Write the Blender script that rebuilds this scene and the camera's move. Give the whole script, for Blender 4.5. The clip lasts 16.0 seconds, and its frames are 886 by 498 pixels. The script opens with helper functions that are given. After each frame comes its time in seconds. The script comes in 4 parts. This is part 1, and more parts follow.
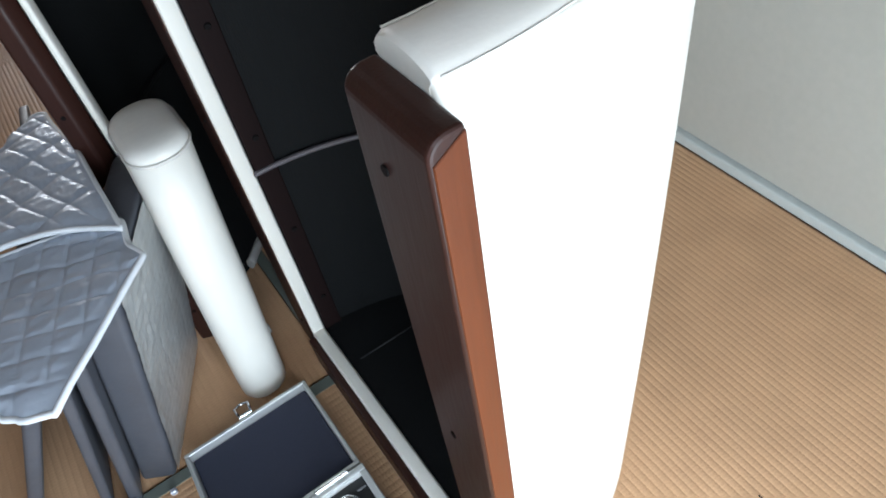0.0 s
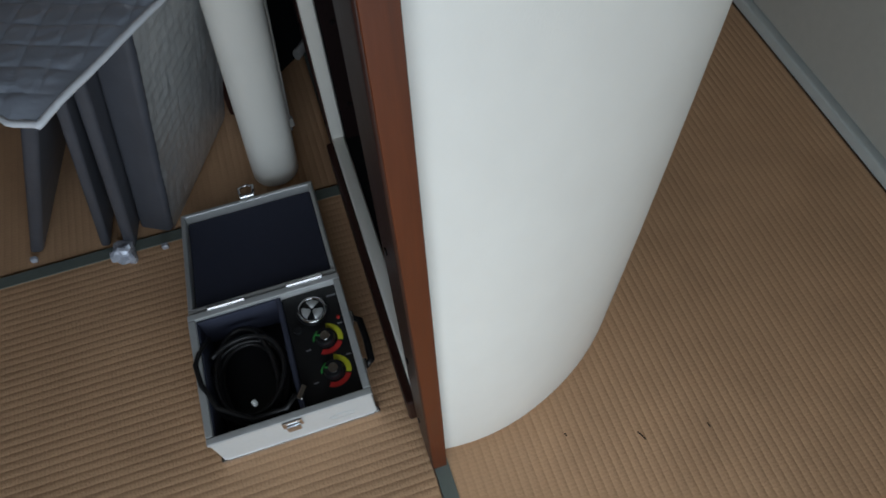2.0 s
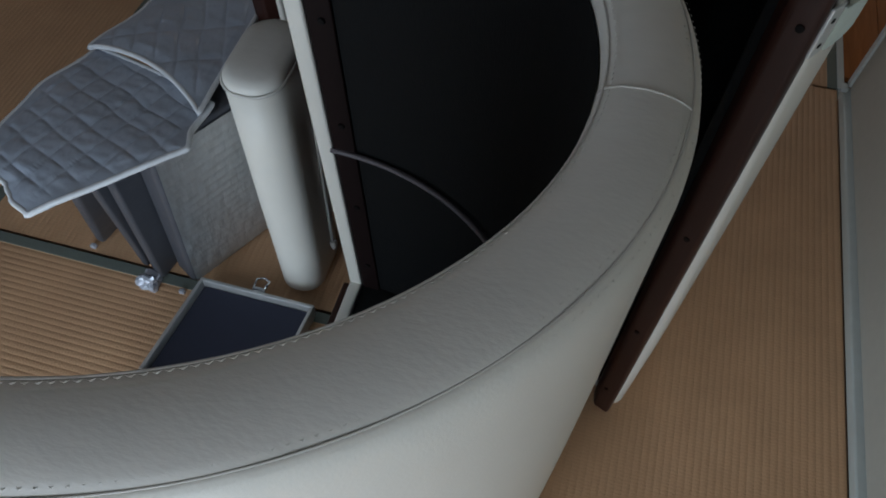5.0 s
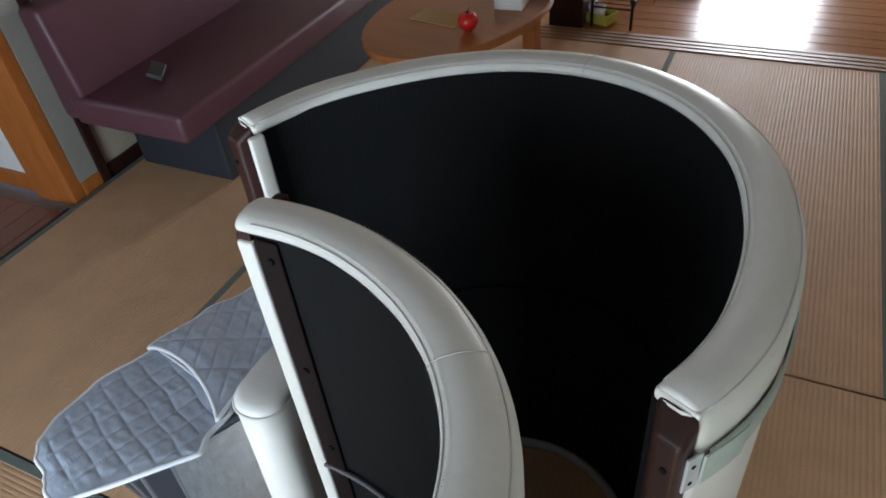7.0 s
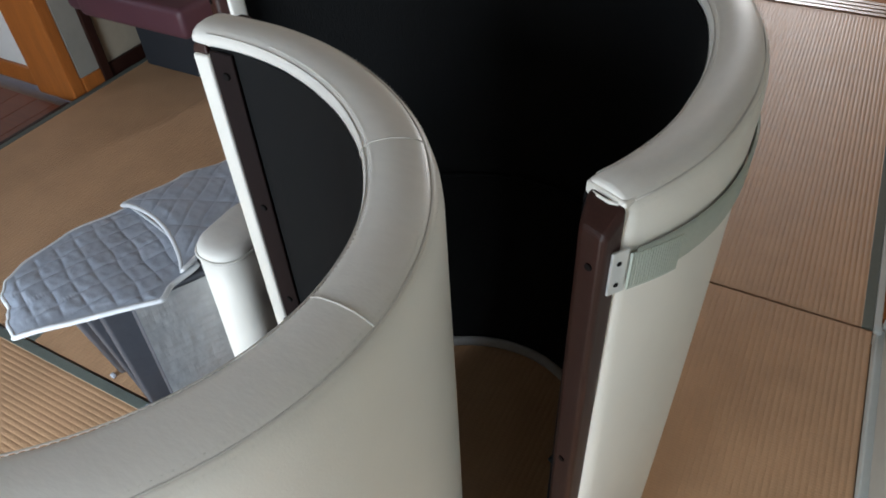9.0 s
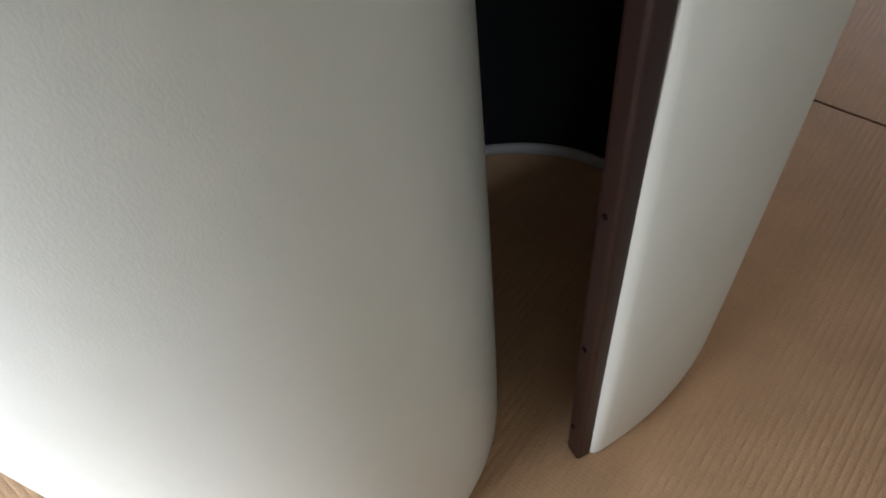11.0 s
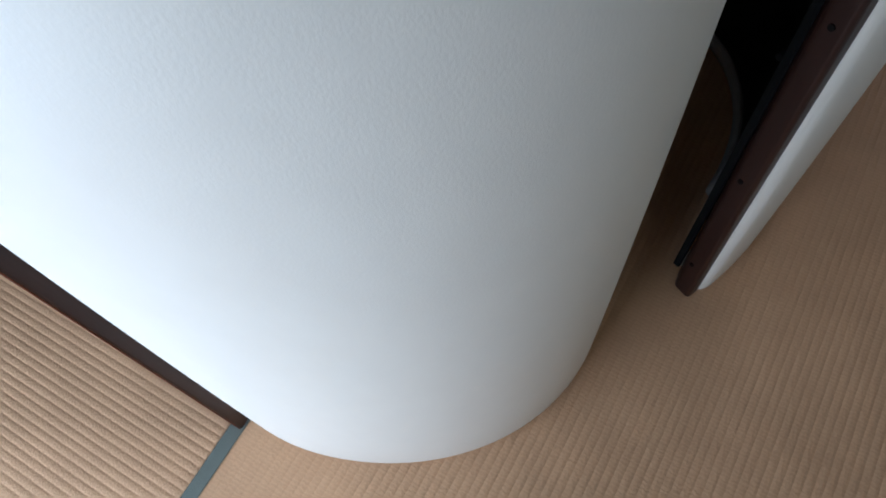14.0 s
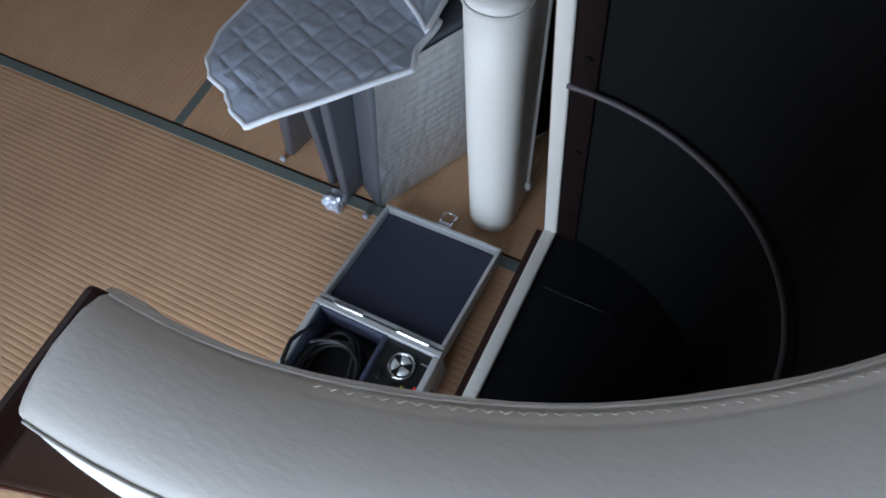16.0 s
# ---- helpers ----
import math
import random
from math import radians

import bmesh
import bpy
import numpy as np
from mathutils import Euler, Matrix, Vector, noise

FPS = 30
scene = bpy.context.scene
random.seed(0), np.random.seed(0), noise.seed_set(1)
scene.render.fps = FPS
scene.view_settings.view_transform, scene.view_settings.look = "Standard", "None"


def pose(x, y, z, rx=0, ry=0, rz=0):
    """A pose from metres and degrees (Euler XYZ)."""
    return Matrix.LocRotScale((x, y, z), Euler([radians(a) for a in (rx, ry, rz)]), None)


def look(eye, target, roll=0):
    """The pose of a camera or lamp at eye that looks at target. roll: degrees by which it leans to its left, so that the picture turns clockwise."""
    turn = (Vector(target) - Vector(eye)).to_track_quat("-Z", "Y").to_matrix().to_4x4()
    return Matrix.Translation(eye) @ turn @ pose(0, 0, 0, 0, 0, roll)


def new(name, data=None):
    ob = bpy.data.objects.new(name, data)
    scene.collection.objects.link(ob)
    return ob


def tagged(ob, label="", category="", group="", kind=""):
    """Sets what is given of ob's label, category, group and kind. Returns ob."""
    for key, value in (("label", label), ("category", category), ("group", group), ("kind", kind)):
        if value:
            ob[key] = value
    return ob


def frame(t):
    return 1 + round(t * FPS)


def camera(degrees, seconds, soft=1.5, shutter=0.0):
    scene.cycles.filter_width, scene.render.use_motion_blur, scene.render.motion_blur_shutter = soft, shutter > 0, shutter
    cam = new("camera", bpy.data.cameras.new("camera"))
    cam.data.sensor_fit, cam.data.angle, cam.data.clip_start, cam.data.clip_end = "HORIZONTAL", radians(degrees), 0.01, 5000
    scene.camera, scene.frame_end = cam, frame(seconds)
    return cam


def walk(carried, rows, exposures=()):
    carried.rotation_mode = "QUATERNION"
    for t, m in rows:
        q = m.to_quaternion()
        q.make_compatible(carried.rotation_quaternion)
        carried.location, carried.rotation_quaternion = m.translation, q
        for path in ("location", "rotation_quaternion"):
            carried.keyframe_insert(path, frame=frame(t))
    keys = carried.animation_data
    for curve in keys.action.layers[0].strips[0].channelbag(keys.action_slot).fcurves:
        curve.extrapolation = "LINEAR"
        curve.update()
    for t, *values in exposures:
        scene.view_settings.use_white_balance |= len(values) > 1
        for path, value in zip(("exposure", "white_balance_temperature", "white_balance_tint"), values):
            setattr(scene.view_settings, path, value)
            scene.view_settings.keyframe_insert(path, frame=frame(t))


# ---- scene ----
cam = camera(64.92, 16.0, soft=1.8)
PATH = (
    (0.0, pose(-0.1407, -0.2336, 1.1883, 40.87, 7.33, -35.00)),
    (0.5, pose(-0.1237, -0.2379, 1.1660, 34.06, 6.05, -33.39)),
    (1.0, pose(-0.1327, -0.2839, 1.1263, 31.35, 5.28, -32.15)),
    (1.5, pose(-0.1009, -0.2970, 1.1181, 29.19, 2.92, -24.54)),
    (2.0, pose(-0.0645, -0.2779, 1.1292, 30.72, 1.67, -18.17)),
    (2.5, pose(0.0187, -0.2306, 1.1827, 32.51, 1.82, -15.39)),
    (3.0, pose(0.0154, -0.1598, 1.2409, 32.03, -2.74, -14.35)),
    (3.2, pose(0.0435, -0.0869, 1.3035, 27.74, -5.05, -13.59)),
    (5.3, pose(0.3546, 0.0249, 1.3083, 34.09, 0.34, 17.06)),
    (5.5, pose(0.3188, 0.0354, 1.3203, 35.31, -1.50, 15.90)),
    (6.0, pose(0.3384, 0.0979, 1.3511, 37.92, -2.22, 18.02)),
    (6.5, pose(0.4665, 0.1510, 1.4019, 44.98, 0.92, 23.84)),
    (7.0, pose(0.5101, 0.1595, 1.4778, 49.74, 4.78, 24.62)),
    (7.5, pose(0.5241, 0.1425, 1.4713, 52.47, 4.09, 25.03)),
    (8.0, pose(0.5717, 0.1285, 1.4314, 52.25, 2.56, 26.46)),
    (8.5, pose(0.5998, 0.1202, 1.4154, 49.90, 3.25, 25.69)),
    (9.0, pose(0.6090, 0.1003, 1.3492, 46.82, 2.45, 28.03)),
    (9.2, pose(0.6087, 0.0901, 1.3284, 45.67, 1.98, 28.16)),
    (11.3, pose(0.6796, 0.1414, 1.0804, 36.02, 5.44, 38.69)),
    (11.5, pose(0.6522, 0.1159, 1.0564, 35.51, 5.10, 37.75)),
    (12.0, pose(0.6270, 0.0872, 1.0309, 34.26, 4.80, 36.67)),
    (12.5, pose(0.6031, 0.0177, 1.0321, 28.56, 5.13, 37.57)),
    (13.0, pose(0.5534, -0.0056, 1.0203, 28.40, 5.04, 34.85)),
    (13.5, pose(0.5058, -0.0188, 1.0498, 28.44, 4.06, 32.89)),
    (14.0, pose(0.4545, -0.0204, 1.0928, 26.46, 3.91, 29.79)),
    (14.5, pose(0.4022, -0.0168, 1.1750, 25.47, 4.45, 27.43)),
    (15.0, pose(0.3477, 0.0019, 1.2128, 25.53, 4.93, 29.12)),
    (15.5, pose(0.2677, -0.0069, 1.2495, 26.47, 4.72, 25.16)),
    (16.0, pose(0.1912, 0.0427, 1.2342, 26.88, 5.91, 26.85)),
)
EXPOSURES = ((0.0, 0.85, 6000, 10), (0.5, 0.45, 5900, 10), (1.0, 0.02, 5800, 11), (1.5, -0.55, 6000, 11), (2.0, -1.05, 6100, 11), (2.5, -1.2, 6100, 11),
             (3.0, -1.25, 6100, 11), (5.5, -0.05, 5900, 10), (6.5, 0.65, 5800, 9), (7.5, 1.0, 6100, 11), (9.0, 0.95, 6200, 12), (11.5, 0.5, 6100, 13),
             (12.0, 0.5, 5700, 11), (12.5, 0.4, 5300, 10), (13.0, 0.08, 5300, 11), (14.0, -0.1, 5500, 13), (14.5, -0.32, 5600, 13), (15.0, -0.3, 5600, 13), (15.5, -0.2, 5700, 14), (16.0, 0.28, 5700, 14))
walk(cam, PATH, EXPOSURES)

# ---- world and light ----
world = bpy.data.worlds.new("sky")
scene.world = world
world.use_nodes = True
wn = world.node_tree.nodes
sky = wn.new("ShaderNodeTexSky")
sky.sky_type, sky.sun_disc, sky.sun_elevation, sky.sun_rotation = "NISHITA", False, radians(40), radians(200)
world.node_tree.links.new(sky.outputs[0], wn["Background"].inputs[0])
wn["Background"].inputs[1].default_value = 0.1


def area_lamp(name, m, w, h, power, colour):
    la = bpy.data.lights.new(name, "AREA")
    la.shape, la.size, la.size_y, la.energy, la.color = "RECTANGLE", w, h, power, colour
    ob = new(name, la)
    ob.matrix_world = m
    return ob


area_lamp("window_daylight", look((-0.25, -0.93, 0.42), (-0.20, 0.5, 0.30)), 1.1, 0.74, 16, (0.82, 0.94, 1.0))
# added fill from an unseen upper pane, to brighten the rim tops
area_lamp("upper_fill_light", look((-0.25, -0.93, 1.34), (-0.20, 0.5, 1.0)), 1.1, 0.8, 7.5, (0.86, 0.95, 1.0))
# weak fill from an unseen corridor opening, added to brighten the left side
area_lamp("corridor_fill_light", look((-3.17, 0.10, 1.35), (0.0, 0.3, 0.7)), 1.3, 1.1, 1.3, (0.88, 0.95, 1.0))
area_lamp("hall_daylight", look((0.28, 7.94, 1.15), (0.28, 0.0, 1.1)), 1.05, 2.1, 95, (1.0, 0.98, 0.95))


# ---- materials ----
def material(name, colour, rough=0.5, metal=0.0, spread=0.12, scale=40.0, bump=0.1, fine=300.0, stretch=(1, 1, 1), coat=0.0,
             blotch=3.0, random=0.0, spec=0.5):
    """A surface with grain at one scale, blotches at another and a fine relief."""
    ma = bpy.data.materials.new(name)
    ma.use_nodes = True
    nt = ma.node_tree
    n, l = nt.nodes, nt.links
    b = n["Principled BSDF"]
    b.inputs["Roughness"].default_value, b.inputs["Metallic"].default_value = rough, metal
    b.inputs["Coat Weight"].default_value = coat
    b.inputs["Specular IOR Level"].default_value = spec
    tc, mp = n.new("ShaderNodeTexCoord"), n.new("ShaderNodeMapping")
    mp.inputs["Scale"].default_value = stretch
    l.new(tc.outputs["Object"], mp.inputs[0])
    n1, n2, n3 = (n.new("ShaderNodeTexNoise") for _ in range(3))
    for node, s, d in ((n1, scale, 6.0), (n2, blotch, 3.0), (n3, fine, 3.0)):
        node.inputs["Scale"].default_value, node.inputs["Detail"].default_value = s, d
        l.new(mp.outputs[0], node.inputs["Vector"])
    add = n.new("ShaderNodeMath")
    add.operation = "ADD"
    l.new(n1.outputs[0], add.inputs[0]), l.new(n2.outputs[0], add.inputs[1])
    last = add.outputs[0]
    if random:
        info, mul, add2 = n.new("ShaderNodeObjectInfo"), n.new("ShaderNodeMath"), n.new("ShaderNodeMath")
        mul.operation, mul.inputs[1].default_value = "MULTIPLY_ADD", random
        mul.inputs[2].default_value = -random / 2
        l.new(info.outputs["Random"], mul.inputs[0])
        l.new(mul.outputs[0], add2.inputs[0]), l.new(last, add2.inputs[1])
        last = add2.outputs[0]
    mr = n.new("ShaderNodeMapRange")
    mr.inputs["From Min"].default_value, mr.inputs["From Max"].default_value = 0.6, 1.4
    mr.inputs["To Min"].default_value, mr.inputs["To Max"].default_value = 1 - spread, 1 + spread
    l.new(last, mr.inputs[0])
    mx = n.new("ShaderNodeVectorMath")
    mx.operation = "SCALE"
    mx.inputs[0].default_value = colour
    l.new(mr.outputs[0], mx.inputs["Scale"])
    l.new(mx.outputs[0], b.inputs["Base Color"])
    rr = n.new("ShaderNodeMapRange")
    rr.inputs["To Min"].default_value, rr.inputs["To Max"].default_value = max(rough - 0.08, 0.02), min(rough + 0.08, 1)
    l.new(n1.outputs[0], rr.inputs[0]), l.new(rr.outputs[0], b.inputs["Roughness"])
    bp = n.new("ShaderNodeBump")
    bp.inputs["Strength"].default_value, bp.inputs["Distance"].default_value = bump, 0.002
    l.new(n3.outputs[0], bp.inputs["Height"]), l.new(bp.outputs[0], b.inputs["Normal"])
    return ma


def straw(name, colour, axis, rough=0.55, spec=0.3):
    """Woven rush: the surface of material() with fine cross ticks along the ribs; axis: that of the ribs."""
    ma = material(name, colour, rough, spec=spec, spread=0.13, scale=9, bump=0.35, fine=260, blotch=1.3, random=0.12)
    n, l = ma.node_tree.nodes, ma.node_tree.links
    b = n["Principled BSDF"]
    tc, wave = n.new("ShaderNodeTexCoord"), n.new("ShaderNodeTexWave")
    wave.wave_type, wave.bands_direction = "BANDS", axis
    for key, value in (("Scale", 46.0), ("Distortion", 5.0), ("Detail", 3.0), ("Detail Scale", 3.0)):
        wave.inputs[key].default_value = value
    l.new(tc.outputs["Object"], wave.inputs["Vector"])
    bp = n.new("ShaderNodeBump")
    bp.inputs["Strength"].default_value, bp.inputs["Distance"].default_value = 0.16, 0.0012
    l.new(wave.outputs["Fac"], bp.inputs["Height"])
    l.new(b.inputs["Normal"].links[0].from_socket, bp.inputs["Normal"])
    l.new(bp.outputs[0], b.inputs["Normal"])
    mr, sc = n.new("ShaderNodeMapRange"), n.new("ShaderNodeVectorMath")
    sc.operation = "SCALE"
    mr.inputs["To Min"].default_value, mr.inputs["To Max"].default_value = 0.96, 1.03
    l.new(wave.outputs["Fac"], mr.inputs[0]), l.new(mr.outputs[0], sc.inputs["Scale"])
    l.new(b.inputs["Base Color"].links[0].from_socket, sc.inputs[0]), l.new(sc.outputs[0], b.inputs["Base Color"])
    return ma


LEATHER = material("white_leather", (0.80, 0.775, 0.71), 0.45, spread=0.03, scale=30, bump=0.07, fine=520, stretch=(1, 1, 0.6))
RIM = material("rim_leather", (0.78, 0.76, 0.71), 0.42, spread=0.04, scale=60, bump=0.09, fine=210, stretch=(0.9, 2.0, 1))
CORD = material("cord_grey", (0.115, 0.10, 0.11), 0.55, bump=0.1)
SEAM = material("seam_thread", (0.64, 0.62, 0.58), 0.7, bump=0.1)
LINING = material("black_mesh_lining", (0.006, 0.0065, 0.007), 0.75, spread=0.35, scale=120, bump=0.5, fine=700, stretch=(1, 1, 0.15), spec=0.15)
DARKWOOD = material("dark_stained_wood", (0.030, 0.0105, 0.0075), 0.42, spec=0.28, spread=0.25, scale=30, bump=0.08, fine=60, stretch=(8, 8, 0.6))
# lit copy of the dark plank wood: window light put into the colour
LITWOOD = material("lit_plank_wood", (0.110, 0.028, 0.008), 0.42, spec=0.2, spread=0.22, scale=25, bump=0.08, fine=60, stretch=(8, 8, 0.6))
HEM = material("pale_hem", (0.36, 0.35, 0.34), 0.7, bump=0.1)
BATTEN = material("near_black_wood", (0.010, 0.005, 0.005), 0.6, spread=0.25, scale=30, bump=0.08, fine=60, stretch=(8, 8, 0.6), spec=0.1)
SCREW = material("black_screw", (0.006, 0.005, 0.005), 0.7, 0.0, spec=0.1)
TATAMI = straw("tatami_straw", (0.55, 0.336, 0.190), "Y")
TATAMI_X = straw("tatami_straw_crosswise", (0.55, 0.336, 0.190), "X")
HERI = material("tatami_border_cloth", (0.135, 0.155, 0.135), 0.85, spread=0.12, scale=90, bump=0.3, fine=500)
ALU = material("case_aluminium_edge", (0.62, 0.63, 0.62), 0.35, 0.35, spread=0.06, scale=60, bump=0.1)
CASESKIN = material("case_white_panel", (0.68, 0.68, 0.66), 0.35, 0.1, spread=0.05, scale=90, bump=0.12)
CHROME = material("chrome", (0.78, 0.78, 0.79), 0.14, 1.0, spread=0.05, bump=0.03)
FOAM = material("blue_grey_foam", (0.045, 0.050, 0.082), 0.9, spread=0.12, scale=160, bump=0.4, fine=900)
BLACKPL = material("black_plastic", (0.010, 0.010, 0.011), 0.4, spread=0.2, bump=0.1)
CABLE = material("black_cable", (0.012, 0.011, 0.011), 0.45, bump=0.1)
YELLOW = material("yellow_print", (0.62, 0.62, 0.03), 0.5, spread=0.05)
RED = material("red_print", (0.62, 0.035, 0.03), 0.5, spread=0.05)
GREEN = material("green_print", (0.05, 0.30, 0.06), 0.5, spread=0.05)
PRINT = material("grey_print", (0.28, 0.28, 0.30), 0.6)
QUILT = material("silver_grey_quilt", (0.44, 0.49, 0.58), 0.42, 0.2, spread=0.14, scale=22, bump=0.4, fine=60)
BINDING = material("grey_binding", (0.74, 0.76, 0.79), 0.6, spread=0.08, bump=0.25)
SLAB = material("charcoal_mat_cover", (0.075, 0.078, 0.092), 0.5, spread=0.15, scale=30, bump=0.3, fine=60)
FOIL = material("silver_foil_side", (0.52, 0.53, 0.54), 0.36, 0.6, spread=0.2, scale=60, bump=1.0, fine=70, stretch=(1, 1, 0.25))
PLASTIC = material("clear_wrap", (0.55, 0.58, 0.66), 0.15, 0.2, spread=0.3, scale=80, bump=1.0, fine=60)
BAND = material("elastic_band", (0.42, 0.46, 0.40), 0.6, spread=0.08, scale=80, bump=0.3)
SOFA = material("plum_vinyl", (0.105, 0.042, 0.056), 0.42, spread=0.10, scale=14, bump=0.2, fine=180)
SOFABASE = material("slate_base", (0.020, 0.024, 0.031), 0.7, spread=0.15)
TABLETOP = material("orange_table_wood", (0.36, 0.130, 0.040), 0.34, spread=0.16, scale=14, bump=0.05, stretch=(1, 9, 1))
HONEY = material("honey_post_wood", (0.42, 0.135, 0.028), 0.35, spread=0.2, scale=14, bump=0.08, stretch=(9, 9, 1))
HALLFLOOR = material("hall_floor_board", (0.34, 0.125, 0.036), 0.17, spread=0.22, scale=10, bump=0.05, fine=40, stretch=(1, 12, 1), random=0.35, coat=0.1, spec=0.4)
CORRIDOR = material("corridor_board", (0.20, 0.062, 0.028), 0.35, spread=0.2, scale=10, bump=0.06, stretch=(12, 1, 1), random=0.3)
SILLWOOD = material("sill_wood", (0.33, 0.20, 0.12), 0.4, spread=0.2, scale=20, bump=0.1, stretch=(1, 10, 1))
PLASTER = material("beige_plaster", (0.43, 0.37, 0.28), 0.9, spread=0.08, scale=30, bump=0.3, fine=150)
GREYWALL = material("grey_plaster", (0.30, 0.29, 0.255), 0.9, spread=0.08, scale=30, bump=0.3, fine=150)
FUSUMA = material("grey_door_paper", (0.46, 0.455, 0.41), 0.8, spread=0.05, scale=50, bump=0.25, fine=250)
RAIL = material("pale_rail", (0.52, 0.56, 0.55), 0.5, spread=0.06)
WHITE = material("white_paint", (0.78, 0.78, 0.76), 0.6, spread=0.04)
CEIL = material("ceiling_board", (0.18, 0.16, 0.13), 0.8, spread=0.08)
APPLE = material("red_skin", (0.60, 0.02, 0.015), 0.25, spread=0.2, scale=12)
PAPER = material("manila_paper", (0.52, 0.33, 0.13), 0.8, spread=0.08)
BLUEBOX = material("blue_plastic", (0.10, 0.30, 0.48), 0.4)
TISSUE = material("white_tissue", (0.85, 0.85, 0.86), 0.9, spread=0.03)
YBOX = material("yellow_green_card", (0.50, 0.48, 0.08), 0.6, spread=0.2)


# ---- mesh helpers ----
def mesh_of(name, verts, faces, mat, smooth=True):
    me = bpy.data.meshes.new(name)
    me.from_pydata([tuple(v) for v in verts], [], faces)
    me.validate()
    me.materials.append(mat)
    if smooth:
        me.shade_smooth()
        for p in me.polygons:
            if len(p.vertices) > 4:
                p.use_smooth = False
    return me


def link(name, me, parent=None, label=""):
    ob = new(name, me)
    if parent is not None:
        ob.parent = parent
    if label:
        ob["label"] = label
    return ob


def part(name, bm, mat, parent=None, label="", smooth=False):
    me = bpy.data.meshes.new(name)
    bmesh.ops.recalc_face_normals(bm, faces=bm.faces)
    bm.to_mesh(me)
    bm.free()
    me.materials.append(mat)
    if smooth:
        me.shade_smooth()
    return link(name, me, parent, label)


def thing(name, label, category, group="", m=None, kind=""):
    ob = tagged(new(name), label, category, group, kind)
    if m is not None:
        ob.matrix_world = m
    return ob


def box(lo, hi, bevel=0.003, seg=2, bm=None, turn=None):
    bm2 = bmesh.new()
    c = [(a + b) / 2 for a, b in zip(lo, hi)]
    bmesh.ops.create_cube(bm2, size=1, matrix=Matrix.Translation(c) @ Matrix.Diagonal((hi[0] - lo[0], hi[1] - lo[1], hi[2] - lo[2], 1)))
    if bevel:
        bmesh.ops.bevel(bm2, geom=bm2.edges[:], offset=bevel, segments=seg, profile=0.5, affect="EDGES")
    if turn is not None:
        bmesh.ops.transform(bm2, matrix=turn, verts=bm2.verts)
    if bm is None:
        return bm2
    me = bpy.data.meshes.new("tmp")
    bm2.to_mesh(me)
    bm2.free()
    bm.from_mesh(me)
    bpy.data.meshes.remove(me)
    return bm


def cyl(r1, r2, h, m=None, seg=24, bevel=0.0, bm=None):
    bm2 = bmesh.new()
    bmesh.ops.create_cone(bm2, cap_ends=True, segments=seg, radius1=r1, radius2=r2, depth=h, matrix=Matrix.Translation((0, 0, h / 2)))
    if bevel:
        bmesh.ops.bevel(bm2, geom=[e for e in bm2.edges if abs(e.verts[0].co.z - e.verts[1].co.z) < 1e-6], offset=bevel, segments=2, profile=0.5, affect="EDGES")
    if m is not None:
        bmesh.ops.transform(bm2, matrix=m, verts=bm2.verts)
    if bm is None:
        return bm2
    me = bpy.data.meshes.new("tmp")
    bm2.to_mesh(me)
    bm2.free()
    bm.from_mesh(me)
    bpy.data.meshes.remove(me)
    return bm


def tube(points, r, seg=8, closed=False, flat=1.0):
    """A round cord along points: vertices and faces."""
    pts = [Vector(p) for p in points]
    n = len(pts)
    verts, faces = [], []
    for i, p in enumerate(pts):
        a = pts[(i - 1) % n] if closed or i else p
        b = pts[(i + 1) % n] if closed or i < n - 1 else p
        d = (b - a).normalized()
        up = Vector((0, 0, 1)) if abs(d.z) < 0.95 else Vector((1, 0, 0))
        s = d.cross(up).normalized()
        u = s.cross(d)
        for k in range(seg):
            w = 2 * math.pi * k / seg
            verts.append(p + s * r * math.cos(w) + u * r * flat * math.sin(w))
    for i in range(n if closed else n - 1):
        for k in range(seg):
            j, k2 = (i + 1) % n, (k + 1) % seg
            faces.append((i * seg + k, i * seg + k2, j * seg + k2, j * seg + k))
    if not closed:
        faces.append(tuple(range(seg))[::-1])
        faces.append(tuple((n - 1) * seg + k for k in range(seg)))
    return verts, faces


def cord(name, points, r, mat, parent=None, label="", seg=8, closed=False, flat=1.0):
    return link(name, mesh_of(name, *tube(points, r, seg, closed, flat), mat), parent, label)


def sweep(rings, caps=True):
    """A skin over equal rings of points, each closed round."""
    k = len(rings[0])
    verts = [p for ring in rings for p in ring]
    faces = [(i * k + j, i * k + (j + 1) % k, (i + 1) * k + (j + 1) % k, (i + 1) * k + j) for i in range(len(rings) - 1) for j in range(k)]
    if caps:
        faces += [tuple(range(k))[::-1], tuple((len(rings) - 1) * k + j for j in range(k))]
    return verts, faces


# ---- setting ----
def wall(name, lo, hi, mat, label="", kind="structure"):
    ob = part(name, box(lo, hi, 0.0), mat)
    return tagged(ob, label or "plain plastered wall of the room", "wall", kind=kind)


